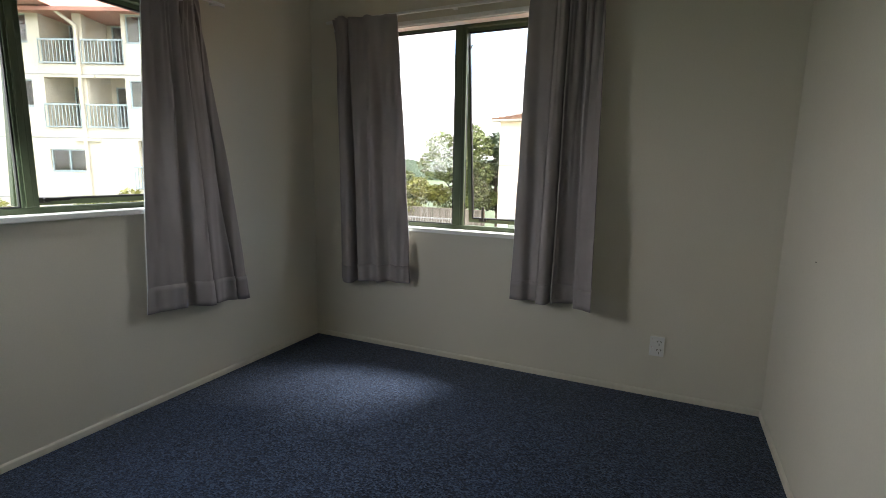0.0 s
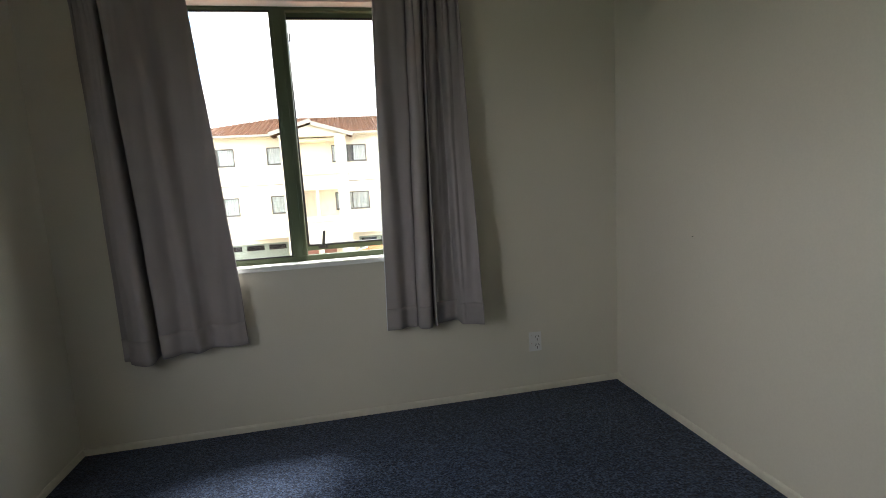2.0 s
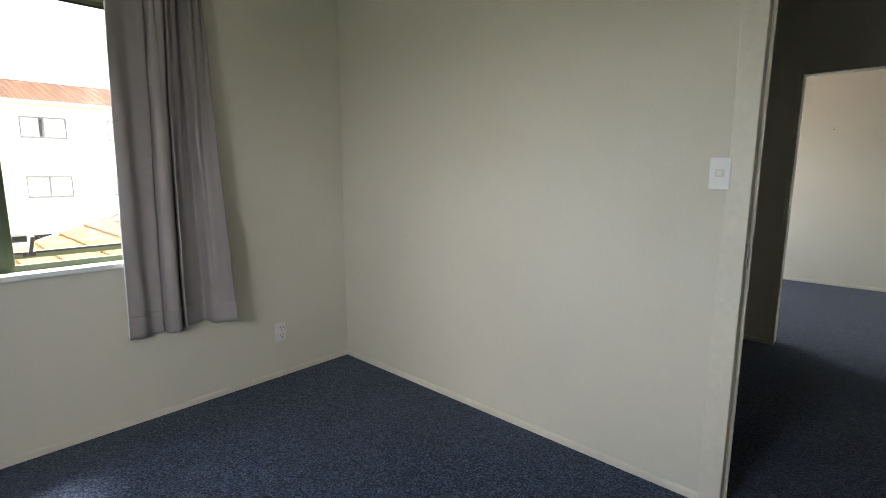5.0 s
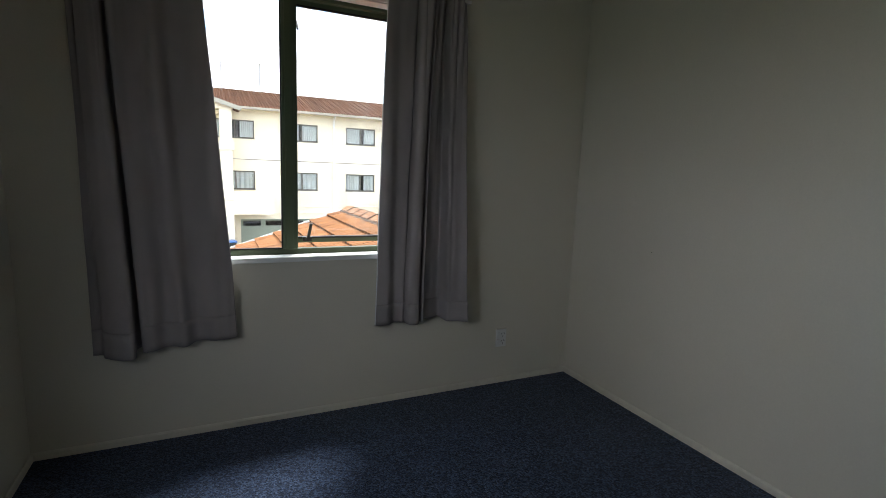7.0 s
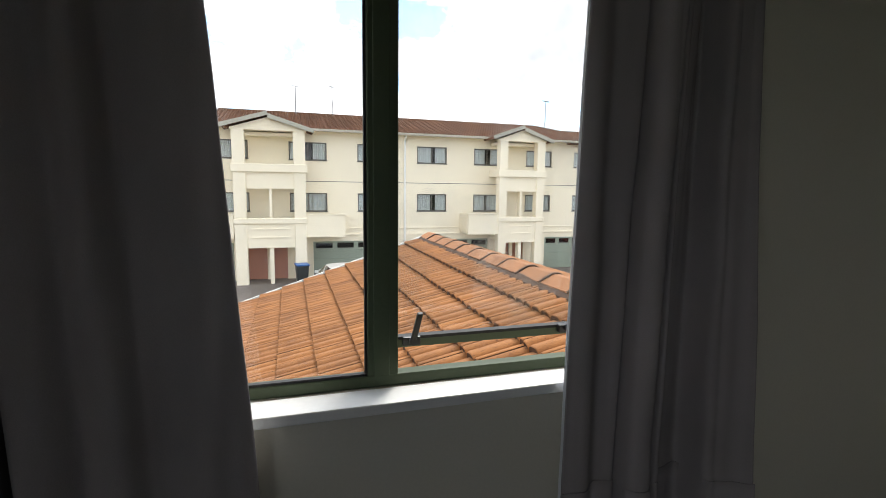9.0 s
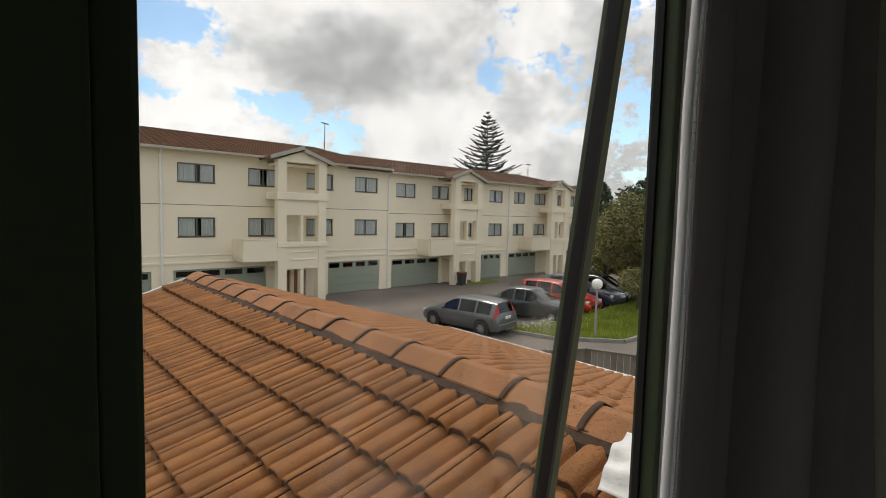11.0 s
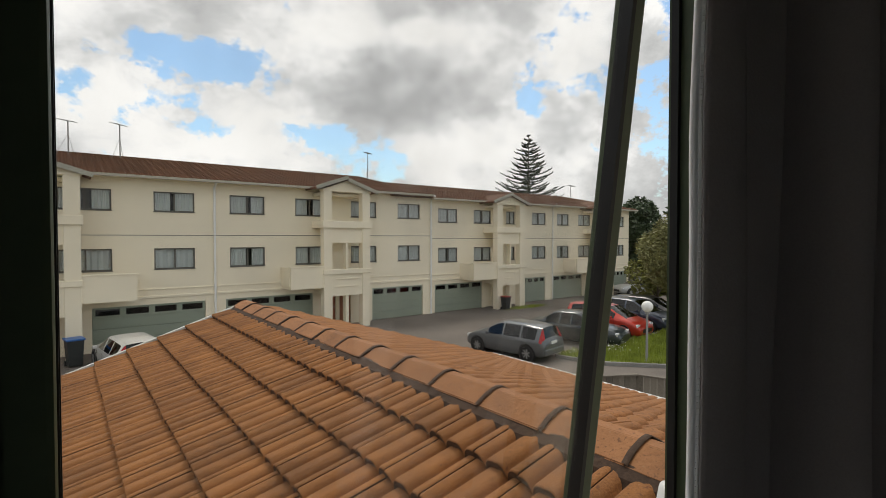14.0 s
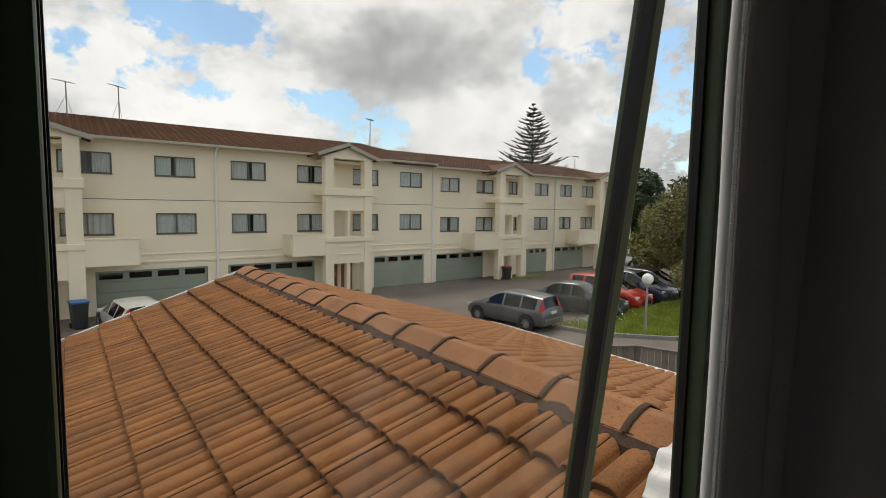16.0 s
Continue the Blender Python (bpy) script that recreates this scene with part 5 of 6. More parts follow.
# ---- parked cars ----
def car(label, paint, at, rz, length=4.2, width=1.72, height=1.5, hatch=True):
    """Car along local +y (front), wheels on z=0: one lofted shell from stations (place, underside, belt, top, width, roof width)."""
    o = thing("parked_car", label, "car", at, rz, "parked cars")
    h, q = width / 2, height / 1.5
    if hatch:
        st = [(-0.50, 0.42, 0.60, 0.64, 0.84, 0.70), (-0.494, 0.27, 0.76, 0.82, 0.93, 0.74), (-0.478, 0.24, 0.92, 1.00, 0.955, 0.72), (-0.445, 0.21, 0.95, 1.42, 0.97, 0.66), (-0.40, 0.2, 0.955, 1.44, 0.985, 0.68), (-0.36, 0.2, 0.955, 1.46, 0.99, 0.69),
              (-0.235, 0.18, 0.95, 1.5, 1.0, 0.72), (-0.215, 0.18, 0.95, 1.5, 1.0, 0.72), (-0.02, 0.17, 0.945, 1.5, 1.0, 0.72), (0.0, 0.17, 0.945, 1.5, 1.0, 0.72), (0.085, 0.17, 0.94, 1.43, 1.0, 0.69), (0.19, 0.17, 0.935, 1.20, 0.995, 0.73), (0.315, 0.18, 0.92, 0.97, 0.98, 0.76),
              (0.39, 0.2, 0.85, 0.89, 0.96, 0.73), (0.45, 0.21, 0.76, 0.80, 0.92, 0.69), (0.484, 0.23, 0.65, 0.69, 0.85, 0.63), (0.5, 0.36, 0.54, 0.57, 0.74, 0.55)]
        side, front, rear, lamp = (4, 5, 7, 9, 10), (10, 11), (2,), (2,)
    else:
        st = [(-0.50, 0.40, 0.60, 0.64, 0.82, 0.70), (-0.492, 0.26, 0.84, 0.88, 0.92, 0.74), (-0.45, 0.22, 0.93, 0.97, 0.95, 0.74), (-0.345, 0.2, 0.95, 1.00, 0.98, 0.76), (-0.27, 0.19, 0.95, 1.24, 0.99, 0.72), (-0.19, 0.18, 0.95, 1.45, 1.0, 0.68),
              (-0.12, 0.18, 0.95, 1.49, 1.0, 0.70), (-0.105, 0.18, 0.95, 1.49, 1.0, 0.70), (0.0, 0.17, 0.945, 1.5, 1.0, 0.70), (0.015, 0.17, 0.945, 1.5, 1.0, 0.70), (0.075, 0.17, 0.94, 1.46, 1.0, 0.68), (0.15, 0.17, 0.935, 1.24, 0.995, 0.73), (0.245, 0.18, 0.93, 0.98, 0.985, 0.78),
              (0.36, 0.2, 0.88, 0.92, 0.97, 0.74), (0.44, 0.21, 0.80, 0.84, 0.93, 0.70), (0.482, 0.23, 0.68, 0.72, 0.86, 0.64), (0.5, 0.36, 0.54, 0.58, 0.74, 0.55)]
        side, front, rear, lamp = (4, 5, 7, 9, 10), (10, 11), (3, 4), ()
    body, glz, red = bmesh.new(), bmesh.new(), bmesh.new()
    rings = []
    for s, zb, zt, tp, wf, wt in st:
        w, zt, tp = h * wf, zt * q, tp * q
        half = [(w * 0.80, zb), (w * 0.96, zb + 0.09), (w, 0.5 * (zb + zt)), (w * 0.985, zt - 0.09), (w * 0.945, zt), (h * wt, max(zt + 0.004, tp - 0.055)), (h * wt * 0.86, tp), (h * wt * 0.45, tp + 0.022), (0, tp + 0.03)]
        rings.append([Vector((x, s * length, z)) for x, z in half] + [Vector((-x, s * length, z)) for x, z in half[-2::-1]])
    for i, (a, b) in enumerate(zip(rings, rings[1:])):
        for k in range(16):
            kk = k if k < 8 else 15 - k
            t = body
            if kk == 4 and i in side:
                t = glz
            elif kk >= 6 and i in front + rear:
                t = glz
            elif kk in (3, 4, 5) and i in lamp:
                t = red
            f = t.faces.new([t.verts.new(p) for p in (a[k], a[k + 1], b[k + 1], b[k])])
            f.smooth = True
        body.faces.new([body.verts.new(p) for p in (a[16], a[0], b[0], b[16])])
    body.faces.new([body.verts.new(p) for p in rings[0]]), body.faces.new([body.verts.new(p) for p in rings[-1]])
    for t in (body, glz, red):
        bmesh.ops.remove_doubles(t, verts=t.verts, dist=0.0005)
        bmesh.ops.recalc_face_normals(t, faces=t.faces)
    part("body", body, paint, o)
    part("glazing", glz, M_CARGLASS, o, "tinted car windows")
    if lamp:
        part("tail_lamp", red, M_TAIL, o, "tall red tail lamps at the rear corners")
    part("seats", boxes((-h * 0.72, h * 0.72, -0.17 * length, -0.12 * length, 0.4, 1.12 * q), (-h * 0.72, -0.08, 0.02 * length, 0.06 * length, 0.4, 1.16 * q), (0.08, h * 0.72, 0.02 * length, 0.06 * length, 0.4, 1.16 * q), bev=0.03), M_DIM, o)
    for s in (-1, 1):
        bm = bmesh.new()
        box(bm, -0.08, 0.08, -0.05, 0.05, -0.06, 0.06, bev=0.03)
        bmesh.ops.translate(bm, verts=bm.verts, vec=(s * (h + 0.07), 0.165 * length, 0.99 * q))
        part("wing_mirror", bm, paint, o)
        part("head_lamp", boxes((s * h * 0.72 - 0.14, s * h * 0.72 + 0.13, 0.44 * length, 0.478 * length, 0.62 * q, 0.76 * q), bev=0.03), M_LAMPG, o, "clear headlamp")
        if not lamp:
            part("tail_lamp", boxes((s * h * 0.78 - 0.14, s * h * 0.78 + 0.10, -0.502 * length, -0.465 * length, 0.66 * q, 0.84 * q), bev=0.03), M_TAIL, o, "red tail lamp")
        part("door_gap", boxes(*[(s * h * 0.99 - 0.006, s * h * 0.99 + 0.008, yy * length - 0.005, yy * length + 0.005, 0.34, 0.84 * q) for yy in (-0.225, -0.01, 0.2)]), M_BLACK, o)
        for yy in (-0.13, 0.10):
            part("door_handle", boxes((s * h - 0.01, s * h + 0.022, yy * length - 0.08, yy * length + 0.08, 0.80 * q, 0.825 * q), bev=0.008), paint, o)
        for yy in (-0.31, 0.315):
            c = Vector((s * (h - 0.095), yy * length, 0.305))
            bm = bmesh.new()
            cyl(bm, c - Vector((s * 0.1, 0, -0.03)), c + Vector((s * 0.1, 0, 0.03)), 0.365, seg=24)
            part("wheel_arch", bm, M_BLACK, o)
            bm = bmesh.new()
            prof = [(-0.10, 0.19), (-0.10, 0.285), (-0.07, 0.305), (0.09, 0.305), (0.112, 0.285), (0.112, 0.19)]
            ring = [[bm.verts.new(c + Vector((s * dx, rr * math.cos(a), rr * math.sin(a)))) for dx, rr in prof] for a in [2 * math.pi * k / 22 for k in range(22)]]
            for k in range(22):
                for i in range(5):
                    bm.faces.new((ring[k][i], ring[k][i + 1], ring[(k + 1) % 22][i + 1], ring[(k + 1) % 22][i]))
            wh = part("wheel", bm, M_TYRE, o, "black tyre", True)
            bm = bmesh.new()
            cyl(bm, c + Vector((s * 0.04, 0, 0)), c + Vector((s * 0.112, 0, 0)), 0.05, seg=10)
            for k in range(7):
                box(bm, -0.026, 0.026, 0.02, 0.2, 0.085, 0.108, m=Matrix.Translation(c) @ Matrix.Rotation(math.pi / 2 * s, 4, "Y") @ Matrix.Rotation(2 * math.pi * k / 7, 4, "Z"))
            cyl(bm, c, c + Vector((s * 0.07, 0, 0)), 0.2, seg=22)
            part("rim", bm, M_RIM, wh, "silver alloy rim")
    zp = 0.70 if hatch else 0.55
    part("number_plate", boxes((-0.2, 0.2, -0.503 * length, -0.494 * length, zp, zp + 0.11)), M_PLATE, o)
    part("grille", boxes((-0.42, 0.42, 0.488 * length, 0.503 * length, 0.36, 0.54), bev=0.01), M_BLACK, o)
    part("bumper", boxes((-h * 0.84, h * 0.84, -0.51 * length, -0.48 * length, 0.30, 0.54), bev=0.05), paint, o)
    return o


def paint(name, c):
    return mat(name, c, rough=0.28, var=0.05, fine=60, coarse=2, metal=0.3, coat=0.6)


car("grey metallic hatchback parked on the asphalt court", paint("paint_grey", (0.12, 0.125, 0.13)), (16.1, 14.25, G + 0.014), 9, 3.95, 1.7, 1.40)
car("dark charcoal saloon car parked beside the lawn", paint("paint_dark", (0.035, 0.045, 0.05)), (20.1, 14.0, G + 0.014), 194, 4.5, 1.75, 1.45, False)
car("bright red hatchback parked beside the lawn", paint("paint_red", (0.46, 0.035, 0.018)), (23.0, 14.3, G + 0.014), 183, 4.2, 1.72, 1.5)
car("blue-black estate car parked in the row", paint("paint_blue", (0.03, 0.04, 0.065)), (25.7, 14.5, G + 0.014), 181, 4.4, 1.75, 1.55)
car("black car parked under the tree", paint("paint_black", (0.015, 0.015, 0.017)), (27.6, 14.6, G + 0.014), 180, 4.4, 1.75, 1.5)
car("silver saloon car parked near the block's end", paint("paint_silver", (0.42, 0.43, 0.43)), (39.9, 22.5, G + 0.014), 68, 4.5, 1.72, 1.42, False)
car("white hatchback parked before a garage", paint("paint_white", (0.7, 0.7, 0.69)), (3.0, 21.2, G + 0.014), 8, 4.0, 1.68, 1.30)


def bin_(label, lid, body_mat, at, rz, size=1.0):
    o = thing("wheelie_bin", label, "bin", at, rz)
    o.matrix_basis = o.matrix_basis @ Matrix.Scale(size, 4)
    bm = bmesh.new()
    vs = box(bm, -0.27, 0.27, -0.3, 0.3, 0.05, 1.0, bev=0.02)
    for v in vs:
        k = 0.78 + 0.22 * v.co.z
        v.co.x *= k
        v.co.y *= k
    part("body", bm, body_mat, o)
    part("lid", boxes((-0.3, 0.3, -0.34, 0.34, 1.0, 1.07), bev=0.02), lid, o)
    for s in (-1, 1):
        bm = bmesh.new()
        cyl(bm, (s * 0.2, 0.27, 0.1), (s * 0.26, 0.27, 0.1), 0.1, seg=14)
        part("wheel", bm, M_TYRE, o)
    part("handle", boxes((-0.22, 0.22, 0.33, 0.37, 0.94, 0.98)), body_mat, o)


bin_("dark wheelie bin with a bright blue lid", M_BLUE, M_BINB, (1.42, 22.9, G + 0.014), 10)
bin_("dark wheelie bin with a red lid beside a portico", M_REDBIN, M_BINB, (24.75, 23.3, G + 0.014), -5, 0.85)

# ---- lawn, kerb, lamp ----
LAWN = [(16.9, 12.6), (17.35, 10.8), (19.2, 8.75), (30, 8.2), (33, 10.5), (31, 12.6), (24, 12.5)]
bm = bmesh.new()
lv = [bm.verts.new((x, y, G + 0.11)) for x, y in LAWN]
fc = bm.faces.new(lv)
ex = bmesh.ops.extrude_face_region(bm, geom=[fc])
for v in ex["geom"]:
    if isinstance(v, bmesh.types.BMVert):
        v.co.z = G
bmesh.ops.recalc_face_normals(bm, faces=bm.faces)
struct("lawn", bm, M_LAWN, "overgrown green lawn island", "lawn")
kb = tagged(new("kerb"), "grey concrete kerb edging the lawn", "kerb", "", "structure")
for (a, b) in zip(LAWN, LAWN[1:] + LAWN[:1]):
    A, B = Vector((*a, G)), Vector((*b, G))
    d = (B - A).normalized()
    n = max(1, int((B - A).length / 0.9))
    for k in range(n):
        bm = bmesh.new()
        L = (B - A).length / n
        box(bm, 0.005, L - 0.005, -0.08, 0.07, 0.0, 0.15, bev=0.015, m=Matrix.Translation(A + d * L * k) @ Matrix.Rotation(math.atan2(d.y, d.x), 4, "Z"))
        part("kerb_stone", bm, M_KERB, kb)
rg = random.Random(21)
verts, faces = [], []
xs, ys = [p[0] for p in LAWN], [p[1] for p in LAWN]


def inside(x, y):
    c = False
    for (x1, y1), (x2, y2) in zip(LAWN, LAWN[1:] + LAWN[:1]):
        if (y1 > y) != (y2 > y) and x < (x2 - x1) * (y - y1) / (y2 - y1) + x1:
            c = not c
    return c


while len(faces) < 26000:
    x, y = rg.uniform(min(xs), max(xs)), rg.uniform(min(ys), max(ys))
    if not inside(x, y):
        continue
    hgt = rg.uniform(0.05, 0.2) * (1.3 + noise.noise(Vector((x * 0.9, y * 0.9, 3))))
    a, wd = rg.uniform(0, 6.28), rg.uniform(0.008, 0.02)
    dx, dy = math.cos(a) * wd, math.sin(a) * wd
    lx, ly = rg.uniform(-.08, .08), rg.uniform(-.08, .08)
    n = len(verts)
    verts += [(x - dx, y - dy, G + 0.1), (x + dx, y + dy, G + 0.1), (x + lx, y + ly, G + 0.1 + hgt)]
    faces.append((n, n + 1, n + 2))
gm = bpy.data.meshes.new("grass")
gm.from_pydata(verts, [], faces)
gm.materials.append(M_GRASS)
tagged(new("grass", gm), "long unmown grass on the lawn island", "grass", "", "stuff")

verts, faces = [], []
for _ in range(170):
    x, y = rg.gauss(18.3, 0.9), rg.gauss(11.9, 0.45)
    if not inside(x, y):
        continue
    z, q = G + rg.uniform(0.25, 0.5), rg.uniform(0.010, 0.02)
    n = len(verts)
    verts += [(x - 0.004, y, G + 0.1), (x + 0.004, y, G + 0.1), (x, y, z), (x - q, y - q, z), (x + q, y - q, z + 0.01), (x + q, y + q, z + 0.015), (x - q, y + q, z + 0.01)]
    faces += [(n, n + 1, n + 2), (n + 3, n + 4, n + 5, n + 6)]
gm = bpy.data.meshes.new("daisies")
gm.from_pydata(verts, [], faces)
gm.materials.append(M_NET)
tagged(new("daisies", gm), "small white daisies standing in the long grass", "flowers", "", "stuff")
verts, faces = [], []
for _ in range(1500):
    x, y = 26.8 + rg.gauss(0, 0.8), 23.2 + rg.gauss(0, 0.22)
    lx, ly, hg = rg.uniform(-.06, .06), rg.uniform(-.06, .06), rg.uniform(0.05, 0.18)
    n = len(verts)
    verts += [(x - 0.012, y, G + 0.014), (x + 0.012, y, G + 0.014), (x + lx, y + ly, G + hg)]
    faces.append((n, n + 1, n + 2))
gm = bpy.data.meshes.new("weeds")
gm.from_pydata(verts, [], faces)
gm.materials.append(M_GRASS)
tagged(new("weeds", gm), "tufts of grass growing beside the portico", "weeds", "", "stuff")

lamp = thing("globe_lamp", "white globe lamp on a slim grey post", "lamp post", (18.75, 9.75, G + 0.1))
bm = bmesh.new()
cyl(bm, (0, 0, 0), (0, 0, 1.9), 0.05, 0.04, seg=12)
cyl(bm, (0, 0, 0), (0, 0, 0.08), 0.11, seg=16)
part("post", bm, M_POST, lamp)
bm = bmesh.new()
cyl(bm, (0, 0, 1.87), (0, 0, 1.97), 0.09, seg=16)
part("collar", bm, M_POST, lamp)
bm = bmesh.new()
ball(bm, (0, 0, 2.15), 0.215, 24, 16)
part("globe", bm, M_GLOBE, lamp, "opal white globe", True)


# ---- fences ----
def fence(label, pts, top, board=0.145, tall=1.75):
    o = tagged(new("timber_fence"), label, "fence")
    for a, b in zip(pts, pts[1:]):
        A, B = Vector((*a, 0)), Vector((*b, 0))
        d = (B - A).normalized()
        rot = Matrix.Rotation(math.atan2(d.y, d.x), 4, "Z")
        n = int((B - A).length / board)
        bm = bmesh.new()
        box(bm, 0.004, board - 0.006, -0.01, 0.012, top - tall, top)
        me = bpy.data.meshes.new("paling")
        bm.to_mesh(me)
        bm.free()
        me.materials.append(M_TIMBER)
        for k in range(n):
            shared("paling", me, o, Matrix.Translation(A + d * board * k + Vector((0, 0, rg.uniform(-.012, .012)))) @ rot)
        L = (B - A).length
        bm = bmesh.new()
        box(bm, 0, L, -0.05, 0.06, top, top + 0.04, bev=0.004, m=Matrix.Translation(A) @ rot)
        part("capping", bm, M_TIMBER, o, "weathered capping rail")
        for k in range(int(L / 2.2) + 1):
            bm = bmesh.new()
            box(bm, -0.05, 0.05, 0.012, 0.11, top - tall - 0.05, top + 0.02, m=Matrix.Translation(A + d * min(L - .05, 2.2 * k)) @ rot)
            part("post", bm, M_TIMBER, o)
    return o


fence("weathered grey timber paling fence with a capping rail", [(10.55, 6.35), (11.45, 5.85), (11.9, 4.7), (12.8, 2.4)], -1.66)
fence("tall timber paling fence along the court's end", [(45.5, 34), (47.5, 20), (49, 6)], -1.5)
fence("timber paling fence behind shrubs", [(-24, 27.5), (-8.2, 26.4)], -1.25)

# low white wall with a railing, beyond the court's west end
lw = thing("low_wall", "low white garden wall topped with a thin railing", "garden wall", (-13.5, 18.2, G))
part("wall", boxes((0, 7.0, 0, 0.2, 0, 1.75), bev=0.01), M_STUCCO2, lw)
part("top_rail", boxes((0, 7.0, 0.07, 0.13, 2.35, 2.4), (0, 7.0, 0.07, 0.13, 1.85, 1.88)), M_POST, lw)
for k in range(48):
    x = 0.07 + k * 0.146
    part("baluster", boxes((x - 0.01, x + 0.01, 0.09, 0.11, 1.75, 2.35)), M_POST, lw)


# ---- trees ----
def leaves(blobs, count, size, rnd):
    verts, faces = [], []
    tot = sum(b[3] ** 2 for b in blobs)
    for cx, cy, cz, rad in blobs:
        for _ in range(int(count * rad ** 2 / tot)):
            q = Vector((rnd.gauss(0, 1), rnd.gauss(0, 1), rnd.gauss(0, 1))).normalized() * rad * rnd.uniform(0.55, 1.08) ** 0.7
            p = Vector((cx, cy, cz)) + Vector((q.x, q.y, q.z * 0.85))
            a = Vector((rnd.uniform(-1, 1), rnd.uniform(-1, 1), rnd.uniform(-0.6, 0.6))).normalized()
            b = a.cross(Vector((rnd.uniform(-1, 1), rnd.uniform(-1, 1), rnd.uniform(-1, 1)))).normalized()
            s = size * rnd.uniform(0.6, 1.5)
            n = len(verts)
            verts += [p - a * s, p + b * s * 0.45, p + a * s, p - b * s * 0.45]
            faces.append((n, n + 1, n + 2, n + 3))
    me = bpy.data.meshes.new("crown")
    me.from_pydata([tuple(v) for v in verts], [], faces)
    return me


def tree(name, label, at, h, spread, leaf, count, size, seed, trunk=0.35, low=0.35, category="tree"):
    rnd = random.Random(seed)
    o = thing(name, label, category, at)
    bm = bmesh.new()
    th = h * trunk
    cyl(bm, (0, 0, -0.1), (0, 0, th), 0.035 * h ** 0.9 * 0.6, 0.02 * h ** 0.9 * 0.6, seg=10)
    blobs = []
    for k in range(15):
        a, q = rnd.uniform(0, 6.28), rnd.uniform(0.15, 1.0) ** 0.6
        z = h * rnd.uniform(low, 0.92)
        lim = spread * (1 - 0.55 * max(0, (z / h - 0.55) / 0.45)) * q * 0.75
        p = Vector((math.cos(a) * lim, math.sin(a) * lim, z))
        blobs.append((p.x, p.y, p.z, spread * rnd.uniform(0.26, 0.46)))
        if k < 9:
            cyl(bm, (0, 0, th * rnd.uniform(0.6, 0.98)), p, 0.011 * h * 0.7, 0.004 * h * 0.6, seg=6)
    part("trunk", bm, M_BARK, o, "brown bark trunk and limbs")
    me = leaves(blobs, count, size, rnd)
    me.materials.append(leaf)
    c = new("crown", me)
    c.parent = o
    return o


tree("broadleaf_tree", "leafy broadleaf tree with pale new growth by the lawn", (25.5, 11.2, G + 0.1), 6.3, 2.6, M_LEAF4, 30000, 0.066, 31, 0.3, 0.22)
tree("broadleaf_tree", "yellow-green flowering tree behind the parked cars", (29.5, 15.2, G), 5.6, 2.4, M_LEAF3, 6000, 0.12, 32, 0.3, 0.3)
tree("broadleaf_tree", "dense dark green tree at the court's end", (46.5, 25.5, G), 9.0, 3.6, M_LEAF2, 7000, 0.2, 33, 0.25, 0.25)
tree("broadleaf_tree", "dense dark green tree at the court's end", (50.0, 20.5, G), 10.0, 3.8, M_LEAF2, 7000, 0.2, 34, 0.25, 0.2)
tree("broadleaf_tree", "tall green tree beside the block's gable end", (-11.4, 30.0, G), 8.2, 2.9, M_LEAF, 9000, 0.15, 35, 0.3, 0.3)
tree("broadleaf_tree", "tall green tree beside the block's gable end", (-9.2, 31.5, G), 7.4, 2.3, M_LEAF2, 7000, 0.15, 36, 0.3, 0.25)
for k, (x, y, hh, sp) in enumerate([(-16.0, 28.6, 4.6, 1.9), (-13.6, 28.3, 4.2, 1.9), (-18.5, 29.5, 5.2, 2.2), (-20, 26, 4.2, 2.0)]):
    tree("shrub", "rounded yellow-green garden shrub before a fence", (x, y, G), hh, sp, M_LEAF3 if k % 2 else M_LEAF, 5000, 0.12, 40 + k, 0.2, 0.2, "shrub")
for k, (u, d, hh) in enumerate([(-19.6, -3.2, 3.7), (-18.6, -2.0, 3.9), (-13.2, -2.4, 3.6), (-12.6, -1.6, 3.9)]):
    p = o0 + r * u + f * d
    tree("shrub", "bright green shrub before the apartments", (p.x, p.y, G), hh, 1.3, M_LEAF3 if k % 2 else M_LEAF, 2500, 0.11, 50 + k, 0.2, 0.3, "shrub")


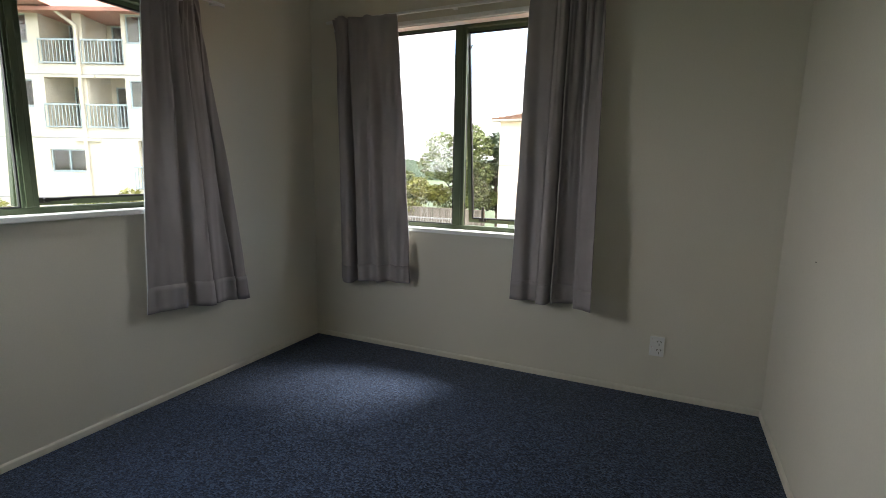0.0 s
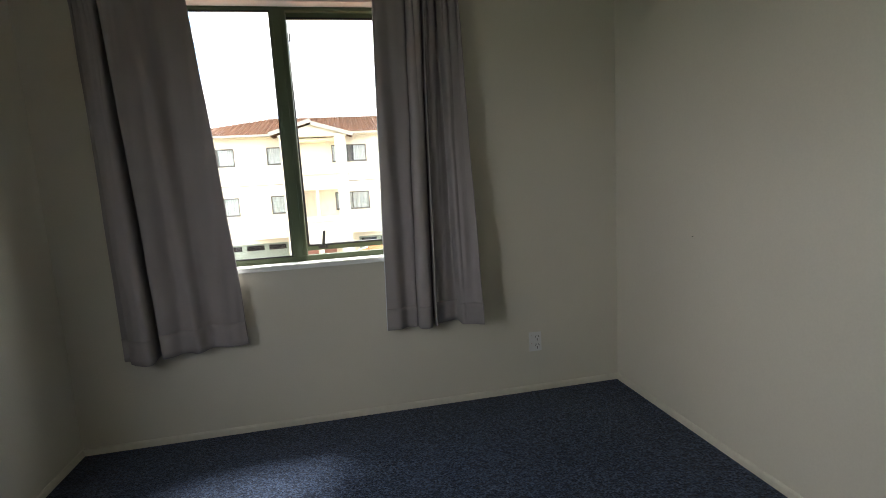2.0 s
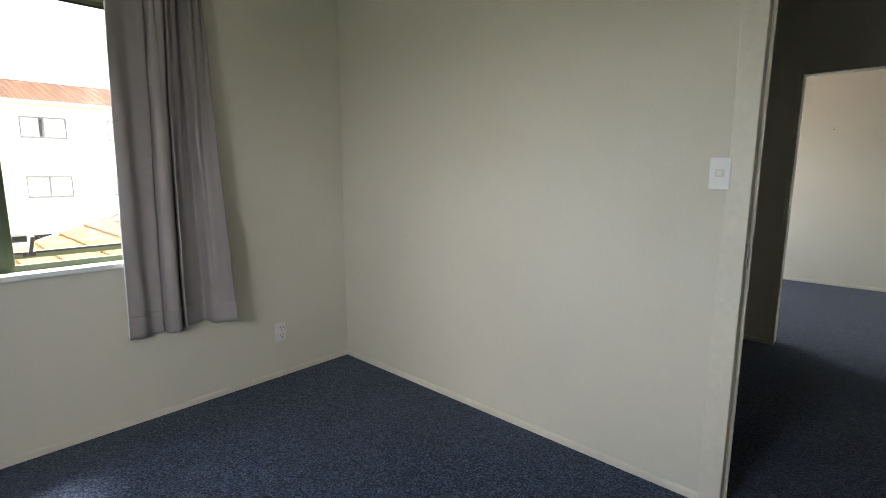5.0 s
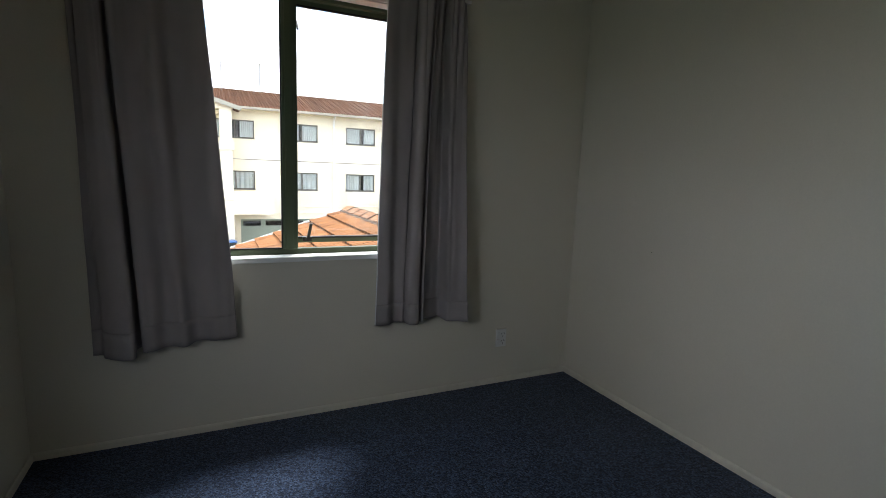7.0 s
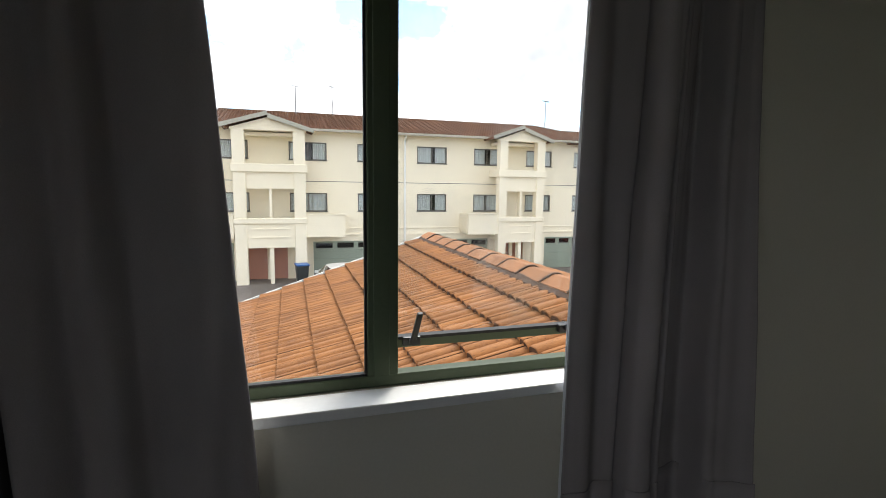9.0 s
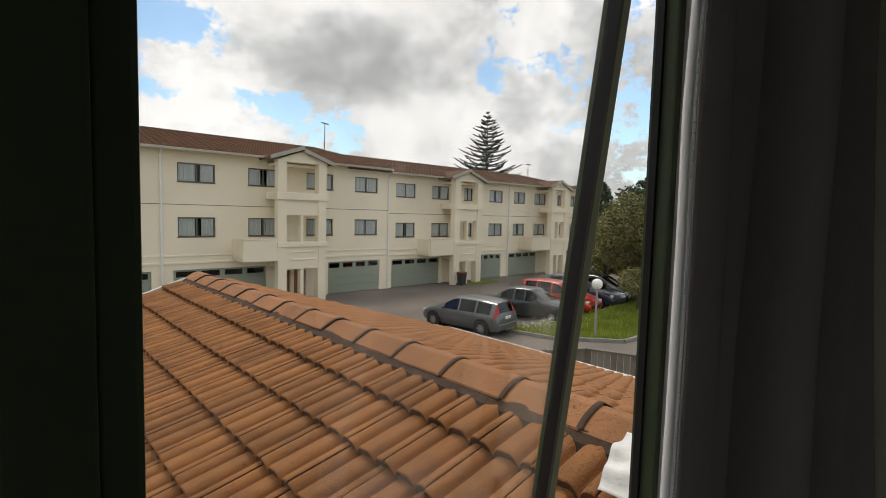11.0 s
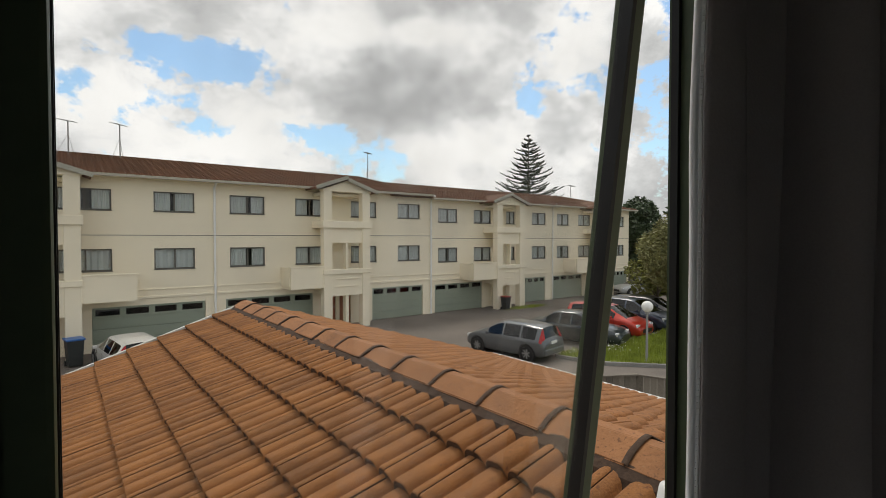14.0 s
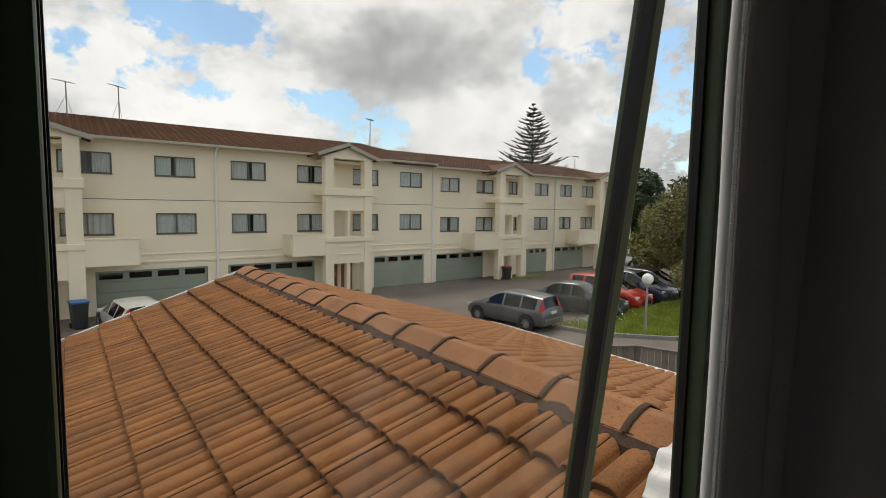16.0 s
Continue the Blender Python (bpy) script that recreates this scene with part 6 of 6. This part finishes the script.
def norfolk_pine(at, h, seed):
    rnd = random.Random(seed)
    o = thing("norfolk_pine", "tall dark Norfolk pine with tiered whorled branches", "tree", at)
    bm = bmesh.new()
    cyl(bm, (0, 0, 0), (0, 0, h), 0.35, 0.04, seg=10)
    part("trunk", bm, M_BARK, o)
    verts, faces = [], []
    n = 26
    for k in range(n):
        t = k / (n - 1)
        z = h * (0.22 + 0.77 * t)
        rad = 0.36 * h * (1 - t) ** 0.82 + 0.3
        m = 6
        off = rnd.uniform(0, 6.28)
        for b in range(m):
            a = off + 2 * math.pi * b / m + rnd.uniform(-.35, .35)
            z += rnd.uniform(-.16, .16)
            ln = rad * rnd.uniform(0.6, 1.12)
            d, s = Vector((math.cos(a), math.sin(a), 0)), Vector((-math.sin(a), math.cos(a), 0))
            segs = 14
            for q in range(segs):
                u0, u1 = q / segs, (q + 1) / segs
                p0 = d * ln * u0 + Vector((0, 0, z + ln * (0.30 * u0 ** 2.2 - 0.05 * u0)))
                p1 = d * ln * u1 + Vector((0, 0, z + ln * (0.30 * u1 ** 2.2 - 0.05 * u1)))
                i = len(verts)
                verts += [p0 + Vector((0, 0, 0.07)), p0 - Vector((0, 0, 0.07)), p1 - Vector((0, 0, 0.06)), p1 + Vector((0, 0, 0.06))]
                faces.append((i, i + 1, i + 2, i + 3))
                for sg in (-1, 1, -1, 1):
                    tw = (0.35 + 0.16 * ln) * (1 - u0 * 0.6) * rnd.uniform(0.6, 1.2) * min(1, 0.25 + u0 * 1.6)
                    st = p0.lerp(p1, rnd.random())
                    e = st + (s * sg * rnd.uniform(0.3, 1.0) + d * rnd.uniform(0.3, 0.8)).normalized() * tw + Vector((0, 0, tw * rnd.uniform(0.1, 0.5)))
                    i = len(verts)
                    verts += [st, st + d * 0.16, e, e + Vector((0, 0, 0.16))]
                    faces.append((i, i + 1, i + 2))
                    faces.append((i, i + 2, i + 3))
    me = bpy.data.meshes.new("branches")
    me.from_pydata([tuple(v) for v in verts], [], faces)
    me.materials.append(M_PINE)
    c = new("branches", me)
    c.parent = o


norfolk_pine((72.6, 65.0, G), 24.6, 4)

# distant wooded rise and far roofs
bm = bmesh.new()
prev = None
rh = random.Random(77)
for k in range(121):
    a = radians(-60 + 180 * k / 120)
    d = 230
    x, y = math.sin(a) * d, math.cos(a) * d
    top = 7 + 5 * noise.noise(Vector((k * 0.11, 0, 2))) + 2.2 * noise.noise(Vector((k * 0.6, 3, 2)))
    cur = [bm.verts.new((x, y, G)), bm.verts.new((x * 1.02, y * 1.02, top)), bm.verts.new((x * 1.2, y * 1.2, top * 0.8)), bm.verts.new((x * 1.2, y * 1.2, G))]
    if prev:
        for i in range(3):
            bm.faces.new((prev[i], cur[i], cur[i + 1], prev[i + 1]))
    prev = cur
tagged(part("far_woods", bm, M_HILL, smooth=True), "distant dark wooded rise", "woods", "", "stuff")
for k, (x, y, hh) in enumerate([(64, 33, 9), (70, 40, 10), (58, 26, 8), (80, 30, 11)]):
    tree("broadleaf_tree", "distant rounded green tree", (x, y, G), hh, 4.2, M_LEAF2, 3500, 0.3, 60 + k, 0.2, 0.2)
hs = thing("distant_house", "small distant house with a pale roof", "house", (66, 31.0, G))
part("wall", boxes((-4, 4, -3, 3, 0, 4.2)), M_STUCCO2, hs)
roof_hip("roof", -4.5, 4.5, -3.5, 3.5, 4.2, 1.6, 2, 2, M_FLASH, hs)
